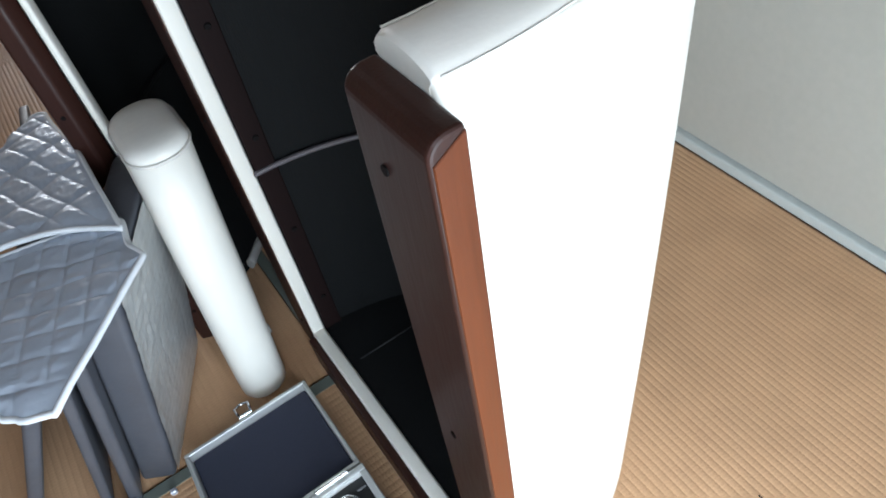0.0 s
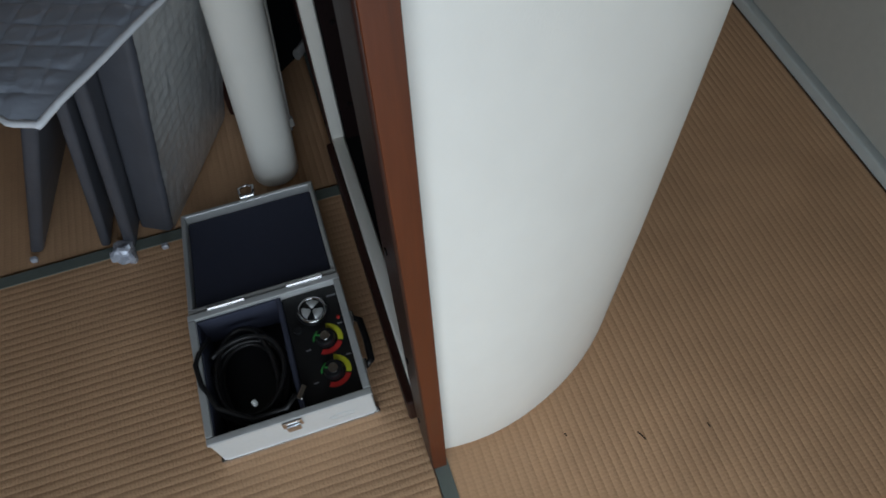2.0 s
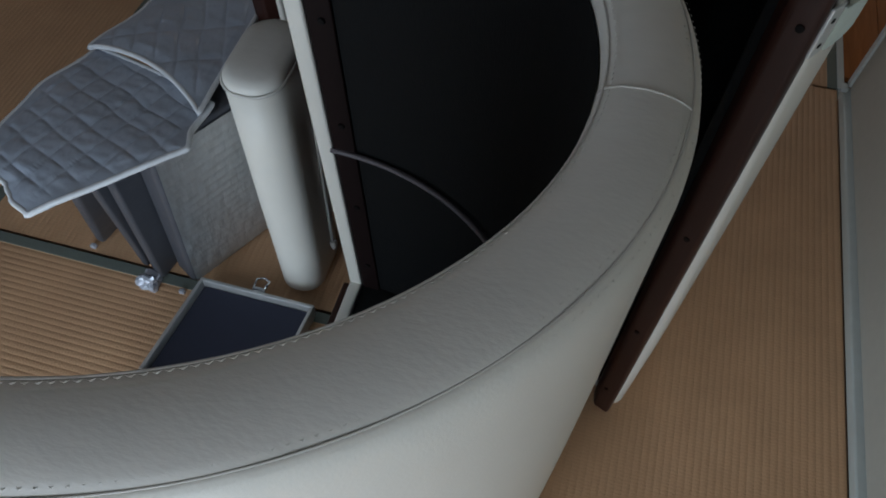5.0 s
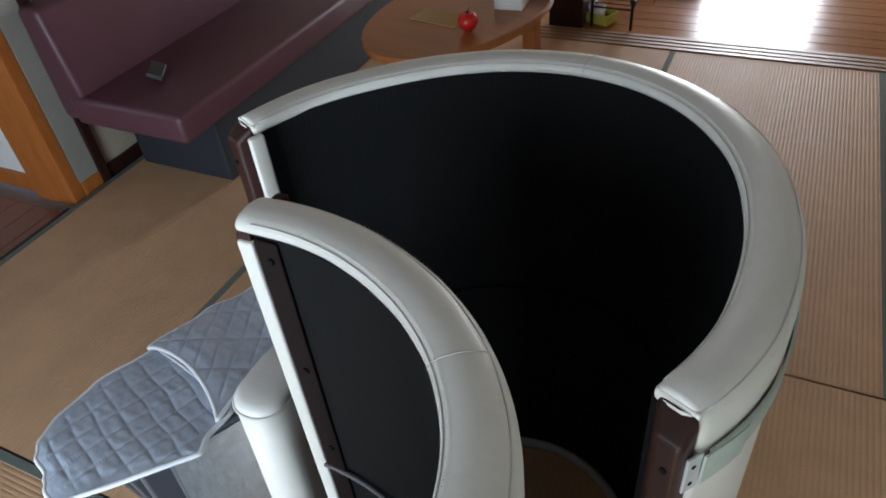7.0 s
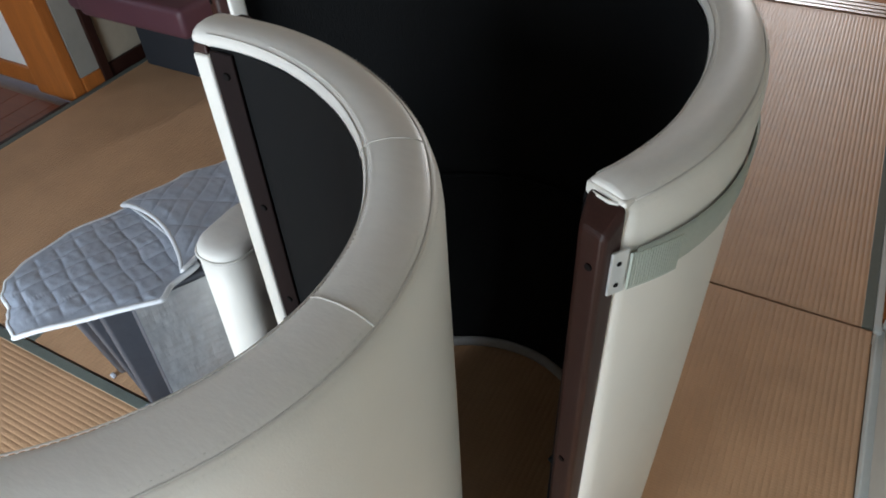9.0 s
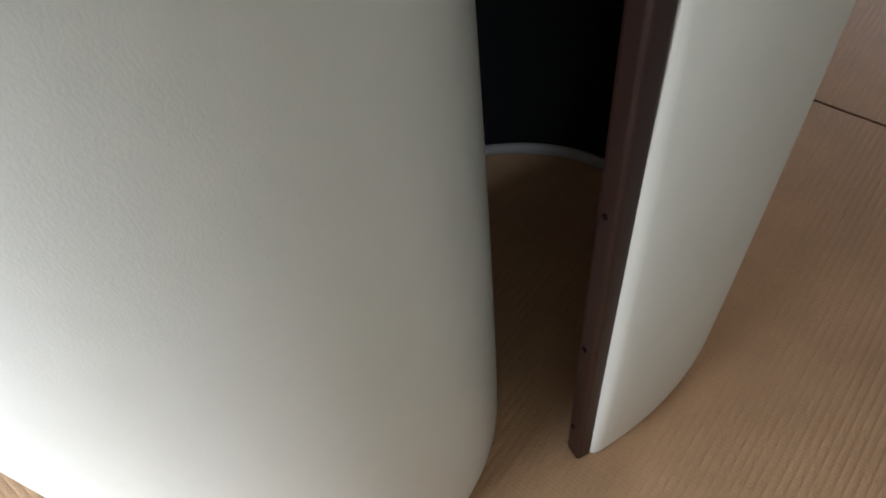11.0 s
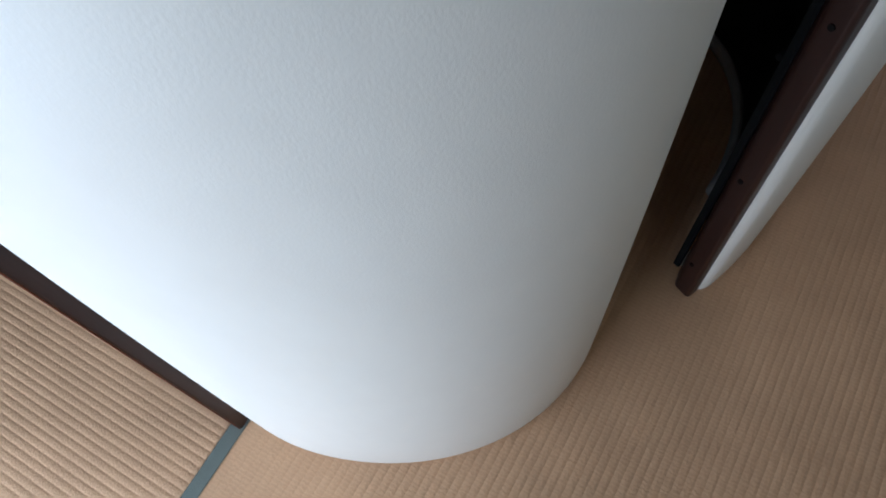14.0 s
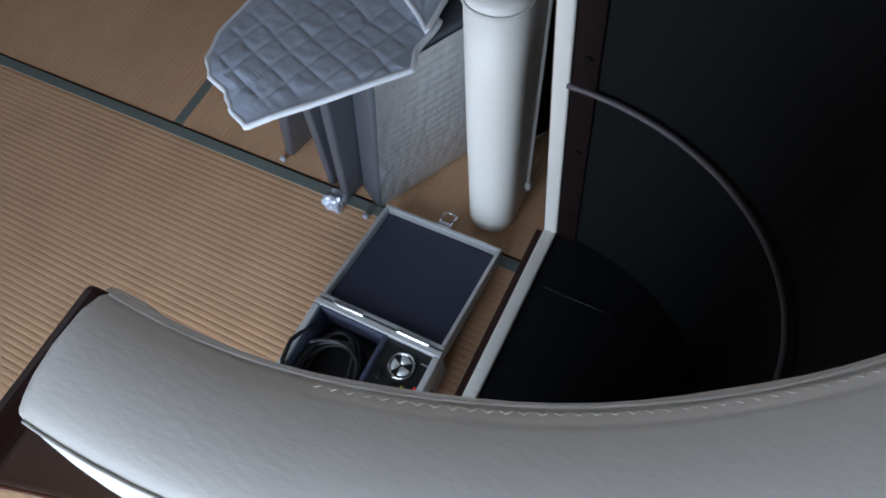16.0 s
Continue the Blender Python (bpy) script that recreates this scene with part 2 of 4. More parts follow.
def ribbed_mat(name, x0, x1, y0, y1, along, mat, border=(), pitch=0.0135, z=0.0):
    """A tatami mat with raised straw ribs; along: the axis that the ribs follow; border: sides with a cloth edge."""
    base = thing(name, "straw tatami mat with raised ribs and grey-green cloth edge", "tatami mat", "tatami mats", kind="structure")
    bw = 0.024
    a0, a1, b0, b1 = (x0, x1, y0, y1) if along == "y" else (y0, y1, x0, x1)
    n = max(int(round((a1 - a0) / pitch)), 2)
    verts, faces = [], []
    deep = 0.8 if along == "y" else 0.6
    prof = [(u, h * deep) for u, h in ((0.0, -0.0015), (0.10, -0.0008), (0.28, -0.0002), (0.50, 0.0), (0.72, -0.0002), (0.90, -0.0008))]
    rows = []
    for i in range(n):
        for u, h in prof:
            rows.append((a0 + (i + u) * (a1 - a0) / n, h))
    rows.append((a1, -0.0015 * deep))
    m = 5
    for a, h in rows:
        for k in range(m):
            b = b0 + (b1 - b0) * k / (m - 1)
            w = 0.0004 * noise.noise((a * 9, b * 3, 1.7))
            verts.append((a, b, z + h + w) if along == "y" else (b, a, z + h + w))
    for i in range(len(rows) - 1):
        for k in range(m - 1):
            q = (i * m + k, i * m + k + 1, (i + 1) * m + k + 1, (i + 1) * m + k)
            faces.append(q[::-1] if along == "y" else q)
    link("straw", mesh_of("straw", verts, faces, mat, True), base)
    part("mat_body", box((x0 + 0.001, y0 + 0.001, z - 0.05), (x1 - 0.001, y1 - 0.001, z - 0.006), 0), mat, base)
    for side in border:
        lo, hi = {"x0": ((x0, y0), (x0 + bw, y1)), "x1": ((x1 - bw, y0), (x1, y1)), "y0": ((x0, y0), (x1, y0 + bw)), "y1": ((x0, y1 - bw), (x1, y1))}[side]
        part("cloth_edge", box((*lo, z - 0.004), (*hi, z + 0.0016), 0.0006, 1), HERI, base, "grey-green cloth edge")
    return base


ground = tagged(part("ground", box((-30, -30, -0.30), (30, 30, -0.2), 0), GREYWALL), "grey earth below the house", "ground", kind="structure")
tagged(part("floor", box((-4.2, -2.2, -0.19), (3.2, 8.1, -0.056), 0), SILLWOOD), "wooden subfloor under mats and boards", "floor", kind="structure")
G = 0.0035
ribbed_mat("tatami_mat", -0.026, 0.965, -0.385 + G, 1.535 - G, "y", TATAMI, ("x0",))
ribbed_mat("tatami_mat", -0.026, 0.965, -0.95, -0.385 - G, "y", TATAMI, ("x0",))
ribbed_mat("tatami_mat", 0.085, 0.965, 1.535 + G, 3.352, "y", TATAMI, ("x0", "x1"))
ribbed_mat("tatami_mat", -0.93, -0.028, 0.585 + G, 2.40, "y", TATAMI, ("x0",))
ribbed_mat("tatami_mat", -0.026, 0.083, 1.535 + G, 2.40, "y", TATAMI)
ribbed_mat("tatami_mat", -1.786, -0.932, 0.585 + G, 2.40, "y", TATAMI, ("x0",))
ribbed_mat("tatami_mat", -1.786, 0.083, 2.40 + G, 3.352, "x", TATAMI_X)
ribbed_mat("tatami_mat", -1.786, -0.028, -0.36, 0.585 - G, "x", TATAMI_X, ("y1", "y0"))
ribbed_mat("tatami_mat", -1.786, -0.028, -0.95, -0.36 - G, "x", TATAMI_X, ("y1",))

# the grooved sill between the mats and the hall
sill = thing("sill", "worn wooden sliding-door sill with three grooves", "sill", kind="structure")
for k in range(4):
    part("sill_strip", box((-1.786, 3.357 + k * 0.037, -0.05), (1.3, 3.385 + k * 0.037, 0.004), 0.002, 1), SILLWOOD, sill)
part("groove_bed", box((-1.786, 3.358, -0.055), (1.3, 3.492, -0.008), 0), DARKWOOD, sill)


def boards(name, x0, x1, y0, y1, width, along, mat, label, z=-0.004):
    base = thing(name, label, "wooden floor", kind="structure")
    n = int(round(((y1 - y0) if along == "x" else (x1 - x0)) / width))
    rng = random.Random(5)
    shared = {}
    for i in range(n):
        cuts = [0.0, 1.0]
        length = (x1 - x0) if along == "x" else (y1 - y0)
        if length > 2.0:
            c = rng.choice((0.25, 0.4, 0.55, 0.7))
            cuts = [0.0, c, 1.0]
        for a, b in zip(cuts, cuts[1:]):
            size = round((b - a) * length - 0.003, 4)
            if size not in shared:
                bm = box((-size / 2, -width / 2 + 0.001, -0.015), (size / 2, width / 2 - 0.001, 0), 0.0012, 1)
                me = bpy.data.meshes.new("board")
                bm.to_mesh(me)
                bm.free()
                me.materials.append(mat)
                shared[size] = me
            ob = link("board", shared[size], base)
            mid = (a + b) / 2 * length
            ob.matrix_local = pose(x0 + mid, y0 + (i + 0.5) * width, z) if along == "x" else pose(x0 + (i + 0.5) * width, y0 + mid, z, 0, 0, 90)
    return base


boards("hall_floor", -1.786, 2.4, 3.507, 7.95, 0.0905, "x", HALLFLOOR, "glossy orange-brown wooden hall floor boards")
boards("corridor_floor", -3.2, -1.806, -1.05, 1.44, 0.102, "y", CORRIDOR, "dark red-brown wooden corridor boards", -0.02)
boards("side_floor", 0.985, 2.4, 1.60, 3.352, 0.101, "y", HALLFLOOR, "orange-brown wooden boards beside the tatami", -0.012)
tagged(part("trim", box((-1.804, -1.05, -0.05), (-1.787, 1.45, 0.002), 0.002, 1), DARKWOOD), "dark wooden strip along the mats", "trim", kind="structure")
tagged(part("trim", box((0.9665, 1.54, -0.05), (0.984, 3.352, 0.002), 0.002, 1), RAIL), "grey strip along the mats", "trim", kind="structure")

# walls that close the place
wall("wall_south_left", (-3.3, -1.1, -0.05), (-0.81, -0.95, 2.4), PLASTER)
wall("wall_south_right", (0.31, -1.1, -0.05), (1.3, -0.95, 2.4), PLASTER)
wall("wall_south_below", (-0.81, -1.1, -0.05), (0.31, -0.95, 0.045), PLASTER)
# unseen strip; the opening above it is added for the upper fill
wall("wall_south_middle", (-0.81, -1.1, 0.895), (0.31, -0.95, 0.93), PLASTER)
wall("wall_south_above", (-0.81, -1.1, 1.75), (0.31, -0.95, 2.4), PLASTER)
wall("wall_corridor_left", (-3.35, -0.95, -0.05), (-3.2, -0.56, 2.4), PLASTER, "beige corridor wall")
wall("wall_corridor_right", (-3.35, 0.76, -0.05), (-3.2, 1.60, 2.4), PLASTER, "beige corridor wall")
wall("wall_corridor_below", (-3.35, -0.56, -0.05), (-3.2, 0.76, 0.79), PLASTER, "beige corridor wall")
wall("wall_corridor_above", (-3.35, -0.56, 1.91), (-3.2, 0.76, 2.4), PLASTER, "beige corridor wall")
wall("wall_west", (-1.956, 1.66, -0.05), (-1.816, 8.1, 2.4), PLASTER, "beige plastered wall behind the bench")
wall("wall_side", (2.4, 1.45, -0.05), (2.55, 8.1, 2.4), PLASTER)
wall("wall_east", (1.02, -1.05, -0.05), (1.2, 1.50, 2.4), PLASTER)
wall("wall_return", (1.2, 1.40, -0.05), (2.4, 1.50, 2.4), PLASTER)
wall("wall_hall_left", (-1.816, 7.95, -0.05), (-0.30, 8.1, 2.4), WHITE)
wall("wall_hall_right", (0.80, 7.95, -0.05), (2.4, 8.1, 2.4), WHITE)
wall("wall_hall_above", (-0.30, 7.95, 2.22), (0.80, 8.1, 2.4), WHITE)
tagged(part("ceiling", box((-3.35, -2.2, 2.4), (2.55, 8.1, 2.5), 0), CEIL), "pale board ceiling", "ceiling", kind="structure")

# the grey sliding doors beside the mats
door = thing("door_1", "plain grey paper sliding door with pale bottom rail", "sliding door", kind="structure")
part("panel", box((0.982, -1.04, 0.03), (1.008, 1.515, 1.85), 0.003, 1), FUSUMA, door)
part("bottom_rail", box((0.966, -1.04, 0.0), (1.006, 1.518, 0.028), 0.004, 2), RAIL, door, "pale grey bottom rail")
part("end_stop", box((0.958, 1.497, 0.026), (0.976, 1.520, 0.040), 0.004, 2), RAIL, door)
part("end_stile", box((0.976, 1.5155, 0.03), (1.012, 1.535, 1.85), 0.003, 2), RAIL, door)

# post, wall end and white door at the corridor
tagged(part("post_1", box((-2.026, 1.487, -0.03), (-1.801, 1.54, 2.4), 0.006, 2), HONEY), "honey-coloured wooden corner post", "post", kind="structure")
wall("wall_end", (-1.836, 1.541, 0.055), (-1.798, 1.63, 2.4), GREYWALL, "narrow grey plaster wall between posts")
tagged(part("baseboard", box((-1.826, 1.541, -0.03), (-1.793, 1.631, 0.054), 0.004, 2), HONEY), "honey wood baseboard", "baseboard", kind="structure")
tagged(part("post_2", box((-1.836, 1.632, -0.03), (-1.788, 1.672, 2.4), 0.005, 2), DARKWOOD), "slim dark wooden post", "post", kind="structure")
tagged(part("baseboard", box((-1.815, 1.66, -0.03), (-1.799, 3.352, 0.05), 0.004, 2), DARKWOOD), "dark wooden baseboard", "baseboard", kind="structure")
door = thing("door_2", "white sliding door with honey wood frame and beige pull", "sliding door", kind="structure")
part("panel", box((-3.1, 1.515, 0.06), (-2.027, 1.54, 1.9), 0.002, 1), WHITE, door)
part("bottom_rail", box((-3.1, 1.505, -0.02), (-2.027, 1.545, 0.058), 0.003, 1), HONEY, door)
pull = part("pull", box((-2.196, 1.506, 0.20), (-2.136, 1.516, 0.36), 0.004, 2), PAPER, door, "beige recessed pull")


# ---- dome shells ----
def ring(h, d, n=72, x0=0.0):
    return [(x0 + d * math.cos(a), h * math.sin(a)) for a in (math.pi * (i / n - 0.5) for i in range(n + 1))]


def dome(name, label, m, h, d, th, top, closed, n=72):
    """A half-oval padded shell standing on its end: depth along x, chord along y."""
    root = thing(name, label, "sauna dome", "padded dome sections", m)
    hi_, di_ = h - th, d - th
    inn = ring(hi_, di_, n)
    sz = top - 0.008
    # outer cover
    prof = [(-0.012, 0.0), (-0.003, 0.004), (0.0, 0.016)] + [(0.003 * math.sin(math.pi * k / 12), 0.016 + (sz - 0.06) * k / 12) for k in range(1, 12)]
    so = 0.0095 if closed else 0.0085
    prof += [(0.0, sz - 0.030), (-so * 0.10, sz - 0.018), (-so * 0.36, sz - 0.0088), (-so * 0.72, sz - 0.0034), (-so, sz - 0.0014), (-so - 0.002, sz - 0.0030)]
    verts, faces = [], []
    k = len(prof)
    wrap_r = 0.016
    for i in range(-4, n + 5):
        a = math.pi * (min(max(i, 0), n) / n - 0.5)
        for o, z in prof:
            x, y = (d + o) * math.cos(a), (h + o) * math.sin(a)
            if i < 0 or i > n:
                step = -i if i < 0 else i - n
                turn = radians(30 * min(step, 3))
                r = wrap_r if not closed else 0.0045
                y = math.copysign(h + o - r + r * math.cos(turn) - (0.014 if step > 3 else 0), y)
                x = -r * math.sin(turn)
            y -= math.copysign((0.009 if closed else 0.013 * max(0.0, min(1.0, (z - 0.25) / 0.6))) * max(0.0, (abs(a) - 1.25) / 0.32) ** 2, y)
            verts.append((x, y, z))
    for i in range(n + 8):
        for j in range(k - 1):
            faces.append((i * k + j, (i + 1) * k + j, (i + 1) * k + j + 1, i * k + j + 1))
    link("outer_cover", mesh_of("outer_cover", verts, faces, LEATHER), root, "smooth white leather outer cover")
    # padded rim: a flat-topped pad that folds down inside
    pr = [(so + 0.004, sz - 0.007), (so + 0.0004, sz - 0.0018), (so + 0.0020, sz + 0.0002), (so + 0.007, sz + 0.0030), (so + 0.016, sz + 0.0062), (th * 0.56, sz + 0.008), (th - 0.014, sz + 0.0065), (th - 0.005, sz + 0.002),
          (th - 0.001, sz - 0.004), (th - 0.001, sz - 0.010), (th - 0.005, sz - 0.015), (th * 0.5, sz - 0.017), (so + 0.004, sz - 0.015)]

    def slim(i):
        return 1.0 if closed else 1.0 - 0.20 * max(0.0, 1 - max(min(i, n - i), 0) / 16) ** 2

    def tuck(a):
        return (0.004 if closed else 0.013) * max(0.0, (abs(a) - 1.25) / 0.32) ** 2

    rings = []
    last = n + 1
    for i in range(-1, last + 1):
        a = math.pi * (min(max(i, 0), n) / n - 0.5)
        e = 0.0010 * noise.noise((i * 0.35, 2.0, h))
        row = []
        for o, z in pr:
            o = o * slim(i)
            x, y = (d - o + e) * math.cos(a), (h - o - tuck(a) + e) * math.sin(a)
            if i in (0, n):
                x -= (0.018 if i else 0.0) if closed else 0.006
            elif i in (-1, last):
                x -= (0.024 if i > 0 else 0.005) if closed else 0.010
                mid = math.copysign(h - tuck(a) - th * slim(i) / 2, y)
                y, z = mid + (y - mid) * 0.955, sz - 0.012 + (z - sz + 0.012) * 0.86
            row.append((x, y, z))
        rings.append(row)
    rim = link("padded_rim", mesh_of("padded_rim", *sweep(rings), RIM), root, "padded white leather rim with stitched seams")
    # seam cords and stitches
    for o, z, r in ((-so - 0.0002, sz - 0.0013, 0.0008), (-th + 0.004, sz + 0.0022, 0.0007)):
        pts = [((d + o * slim(i)) * math.cos(a), (h + o * slim(i) - tuck(a)) * math.sin(a), z) for i, a in ((i, math.pi * (i / n - 0.5)) for i in range(n + 1))]
        cord("seam", pts, r, SEAM, rim, "sewn seam", seg=6)
    if not closed:
        for sy in (-1, 1):
            y0, y1 = sorted((sy * (hi_ + 0.003), sy * (h - 0.020)))
            part("end_pad", box((-0.0125, y0, sz - 0.012), (0.004, y1, sz + 0.0010), 0.0025, 3), LEATHER, rim, "white leather end of the rim")
    sv, sf = [], []
    cnt = int(math.pi * (h + d) / 2 / 0.0068)
    for i in range(cnt):
        a = math.pi * ((i + 0.5) / cnt - 0.5)
        if closed and abs(a) > 1.3:
            continue
        for o, z, w in ((-so + 0.0050, sz - 0.0046, 0.0017), (-so - 0.0040, sz + 0.0014, 0.0018), (-th + 0.008, sz + 0.0060, 0.0027)):
            o = o * slim(n * (i + 0.5) / cnt)
            c = Vector(((d + o) * math.cos(a), (h + o - tuck(a)) * math.sin(a), z))
            t = Vector((-d * math.sin(a), h * math.cos(a), 0)).normalized()
            u = Vector((0, 0, 1))
            nn = t.cross(u)
            b = len(sv)
            for q in (c - t * w - nn * 0.0010, c - u * w * 0.3 + nn * 0.0003, c + t * w - nn * 0.0010, c + u * w * 0.3 + nn * 0.0003):
                sv.append(q)
            sf.append((b, b + 1, b + 2, b + 3))
    st = link("stitches", mesh_of("stitches", sv, sf, RIM), rim, "white stitches")
    st["kind"] = "stuff"
    # a cross seam where two rim pieces meet
    for a in ((-0.02, 0.62) if closed else (0.25,)):
        pts = [((d - o) * math.cos(a), (h - o) * math.sin(a), z + 0.0005) for o, z in pr[1:10]]
        cord("join_seam", pts, 0.0008, SEAM, rim, "cross seam", seg=5)
    # lining
    verts, faces = [], []
    zs = [0.0, 0.03, 0.25, 0.5, 0.75, sz - 0.011]
    for i in range(n + 1):
        a, w = math.pi * (i / n - 0.5), th * slim(i)
        for z in zs:
            lean = 0.0 if closed else 0.036 * max(0.0, 1 - z / 0.45) ** 2 * min(1.0, (1 - abs(a) * 2 / math.pi) * 4)
            verts.append(((d - w - lean) * math.cos(a), (h - w - lean) * math.sin(a), z))
    for i in range(n):
        for j in range(5):
            q = (i * 6 + j, i * 6 + j + 1, (i + 1) * 6 + j + 1, (i + 1) * 6 + j)
            faces.append(q)
    link("lining", mesh_of("lining", verts, faces, LINING), root, "black mesh inner lining")
    # bottom edge
    verts = [(x, y, 0.001) for x, y in ring(h - 0.012, d - 0.012, n)] + [(x, y, 0.001) for x, y in inn]
    faces = [(i, i + 1, n + 2 + i, n + 1 + i) for i in range(n)]
    link("bottom_edge", mesh_of("bottom_edge", verts, faces, LEATHER), root)
    for s in (-1, 1):
        y0, y1 = sorted((s * (h - 0.002), s * (hi_ - 0.002)))
        # outer plank along the straight edge
        if closed:
            bm = box((-0.029, min(s * (h + 0.012), s * (hi_ - 0.002)), 0.001), (-0.0048, max(s * (h + 0.012), s * (hi_ - 0.002)), sz - 0.011), 0)
            bmesh.ops.bevel(bm, geom=[e for e in bm.edges if all(v.co.x < -0.02 and v.co.z > 0.5 for v in e.verts)], offset=0.013, segments=6, profile=0.5, affect="EDGES")
            bmesh.ops.bevel(bm, geom=[e for e in bm.edges if e.calc_face_angle(0) > 0.9], offset=0.003, segments=3, profile=0.5, affect="EDGES")
        else:
            bm = box((-0.037, min(s * (h - 0.017), s * (hi_ + 0.006)), 0.001), (-0.0105, max(s * (h - 0.017), s * (hi_ + 0.006)), sz - 0.001), 0)
            for v in bm.verts:
                if v.co.x < -0.02:
                    v.co.z -= 0.022 if v.co.z > 0.5 else 0
                    if abs(v.co.y) < h - 0.03:
                        v.co.y += s * 0.014
                if v.co.z < 0.5:
                    v.co.y += s * 0.009
            bmesh.ops.bevel(bm, geom=bm.edges[:], offset=0.006, segments=4, profile=0.5, affect="EDGES")
        plank = part("edge_plank", bm, DARKWOOD, root, "dark stained wooden edge plank")
        # thin skin on the plank's outward face, coloured as its window-lit side
        if closed:
            y0, y1 = sorted((s * (h + 0.0115), s * (h + 0.0132)))
            bm = box((-0.0268, y0, 0.005), (-0.0055, y1, sz - 0.014), 0.0007, 1)
            for v in bm.verts:
                if v.co.z > 0.5 and v.co.x < -0.02:
                    v.co.z -= 0.012
            part("lit_edge", bm, LITWOOD, plank, "plank edge face coloured red-brown as if lit by the window")
        for z in (0.10, 0.34, 0.60, sz - 0.062):
            part("screw_hole", cyl(0.0038, 0.0038, 0.002, pose(-0.0305 if closed else -0.0385, s * (h - (0.040 if closed else 0.030)), z, 0, 90, 0), 12), SCREW, plank)
        # white piping and the dark inner batten
        y0, y1 = sorted((s * (hi_ - 0.007), s * (hi_ + 0.004)))
        if closed or s > 0:
            part("piping", box((-0.026, y0, 0.062 if closed else 0.003), (-0.001, y1, sz - (0.024 if closed else 0.013)), 0.004, 3), LEATHER, root, "white leather edge piping", True)
        else:
            part("lining_edge", box((-0.008, -hi_ - 0.010, 0.002), (-0.001, -hi_ + 0.002, sz - 0.016), 0.002, 2), LINING, root, "black lining edge")
            continue
        if not closed:
            continue
        y0, y1 = sorted((s * (hi_ - 0.006), s * (hi_ - 0.001)))
        batten = part("inner_batten", box((0.001, y0, 0.07), (0.036, y1, sz - (0.016 if s > 0 else 0.110)), 0.002, 2), BATTEN, root, "dark wooden inner batten")
        for z in (0.17, 0.36, 0.56, 0.745, sz - (0.045 if s > 0 else 0.14)):
            part("screw", cyl(0.0055, 0.0045, 0.003, pose(0.021, s * (hi_ - 0.006), z, 90 * s, 0, 0), 12, 0.001), SCREW, batten)
    # heater cord round the inside
    zc = 0.5
    pts = [((di_ - 0.006) * math.cos(a) - 0.004, (hi_ - 0.006) * math.sin(a), zc) for a in (math.pi * (i / n - 0.5) for i in range(n + 1))]
    cord("inner_cord", pts, 0.0045, CORD if closed else LINING, root, "grey cord round the lining")
    if closed:
        verts = [(x, y, 0.078) for x, y in inn] + [(0.0, 0.0, 0.078)]
        faces = [(i, i + 1, n + 1) for i in range(n)]
        link("base_lining", mesh_of("base_lining", verts, faces, LINING), root, "black base lining")
        part("base_strip", box((-0.026, -hi_, 0.062), (-0.001, hi_, 0.088), 0.005, 3), LEATHER, root, "white leather edge strip", True)
        part("base_plank", box((-0.040, -hi_ + 0.006, 0.001), (-0.026, hi_ - 0.006, 0.080), 0.004, 2), DARKWOOD, root, "dark stained base plank")
        part("base_body", box((-0.025, -hi_ + 0.002, 0.002), (0.0, hi_ - 0.002, 0.061), 0.002, 1), DARKWOOD, root)
        cord("lining_seam", [(0.02, 0.170, 0.079), (0.12, 0.168, 0.0795), (0.235, 0.172, 0.079)], 0.0013, BLACKPL, root)
    else:
        pts = [((di_ - 0.038) * math.cos(a), (hi_ - 0.038) * math.sin(a), 0.016) for a in (math.pi * (i / n - 0.5) for i in range(8, n - 7))]
        cord("foot_piping", pts, 0.009, HEM, root, "pale hem along the foot", flat=1.7)
    return root


dome_a = dome("dome_section", "white leather half-oval dome with black lining and closed base", pose(0.0, 0.35, 0.0), 0.350, 0.420, 0.069, 0.999, True)
dome_b = dome("dome_section", "larger open white leather dome with dark wooden edges", pose(0.1675, 0.7142, 0.0, 0, 0, 67), 0.409, 0.500, 0.067, 0.988, False)

# elastic band round the larger dome, with its metal clip
def band_tuck(a):
    return 0.013 * max(0.0, (abs(a) - 1.25) / 0.32) ** 2


verts, faces = [], []
nb = 60
for i in range(nb + 1):
    a = -math.pi / 2 + math.pi * 0.96 * i / nb
    for o, z in ((0.0030, 0.872), (0.0062, 0.8735), (0.0062, 0.9125), (0.0030, 0.914)):
        verts.append(((0.500 + o) * math.cos(a), (0.409 + o - band_tuck(a)) * math.sin(a), z + 0.023 - 0.033 * min(1.0, i / 14)))
for i in range(nb):
    for j in range(3):
        faces.append((i * 4 + j, (i + 1) * 4 + j, (i + 1) * 4 + j + 1, i * 4 + j + 1))
band = thing("elastic_band", "grey elastic band with metal clip round the larger dome", "elastic band", m=pose(0.1675, 0.7142, -0.006, 0, 0, 67))
strap = link("band", mesh_of("band", verts, faces, BAND), band)
for k in range(-2, 18):
    a = -math.pi / 2 + 0.0066 * k
    turn = pose(0.5050 * math.cos(a), (0.4150 - band_tuck(a)) * math.sin(a), 0.9135 - 0.0006 * k, 0, 0, 14 - 14 * k / 17)
    part("ridge", box((-0.0009, -0.0012, -0.0220), (0.0009, 0.0016, 0.0220), 0, turn=turn), BAND, band)
CLIP = pose(-0.007, -0.3985, 0.916, 0, 0, -14)
clip = part("clip", box((-0.020, -0.0016, -0.025), (-0.002, 0.0016, 0.027), 0.0012, 2, turn=CLIP), ALU, band, "thin bent metal clip")
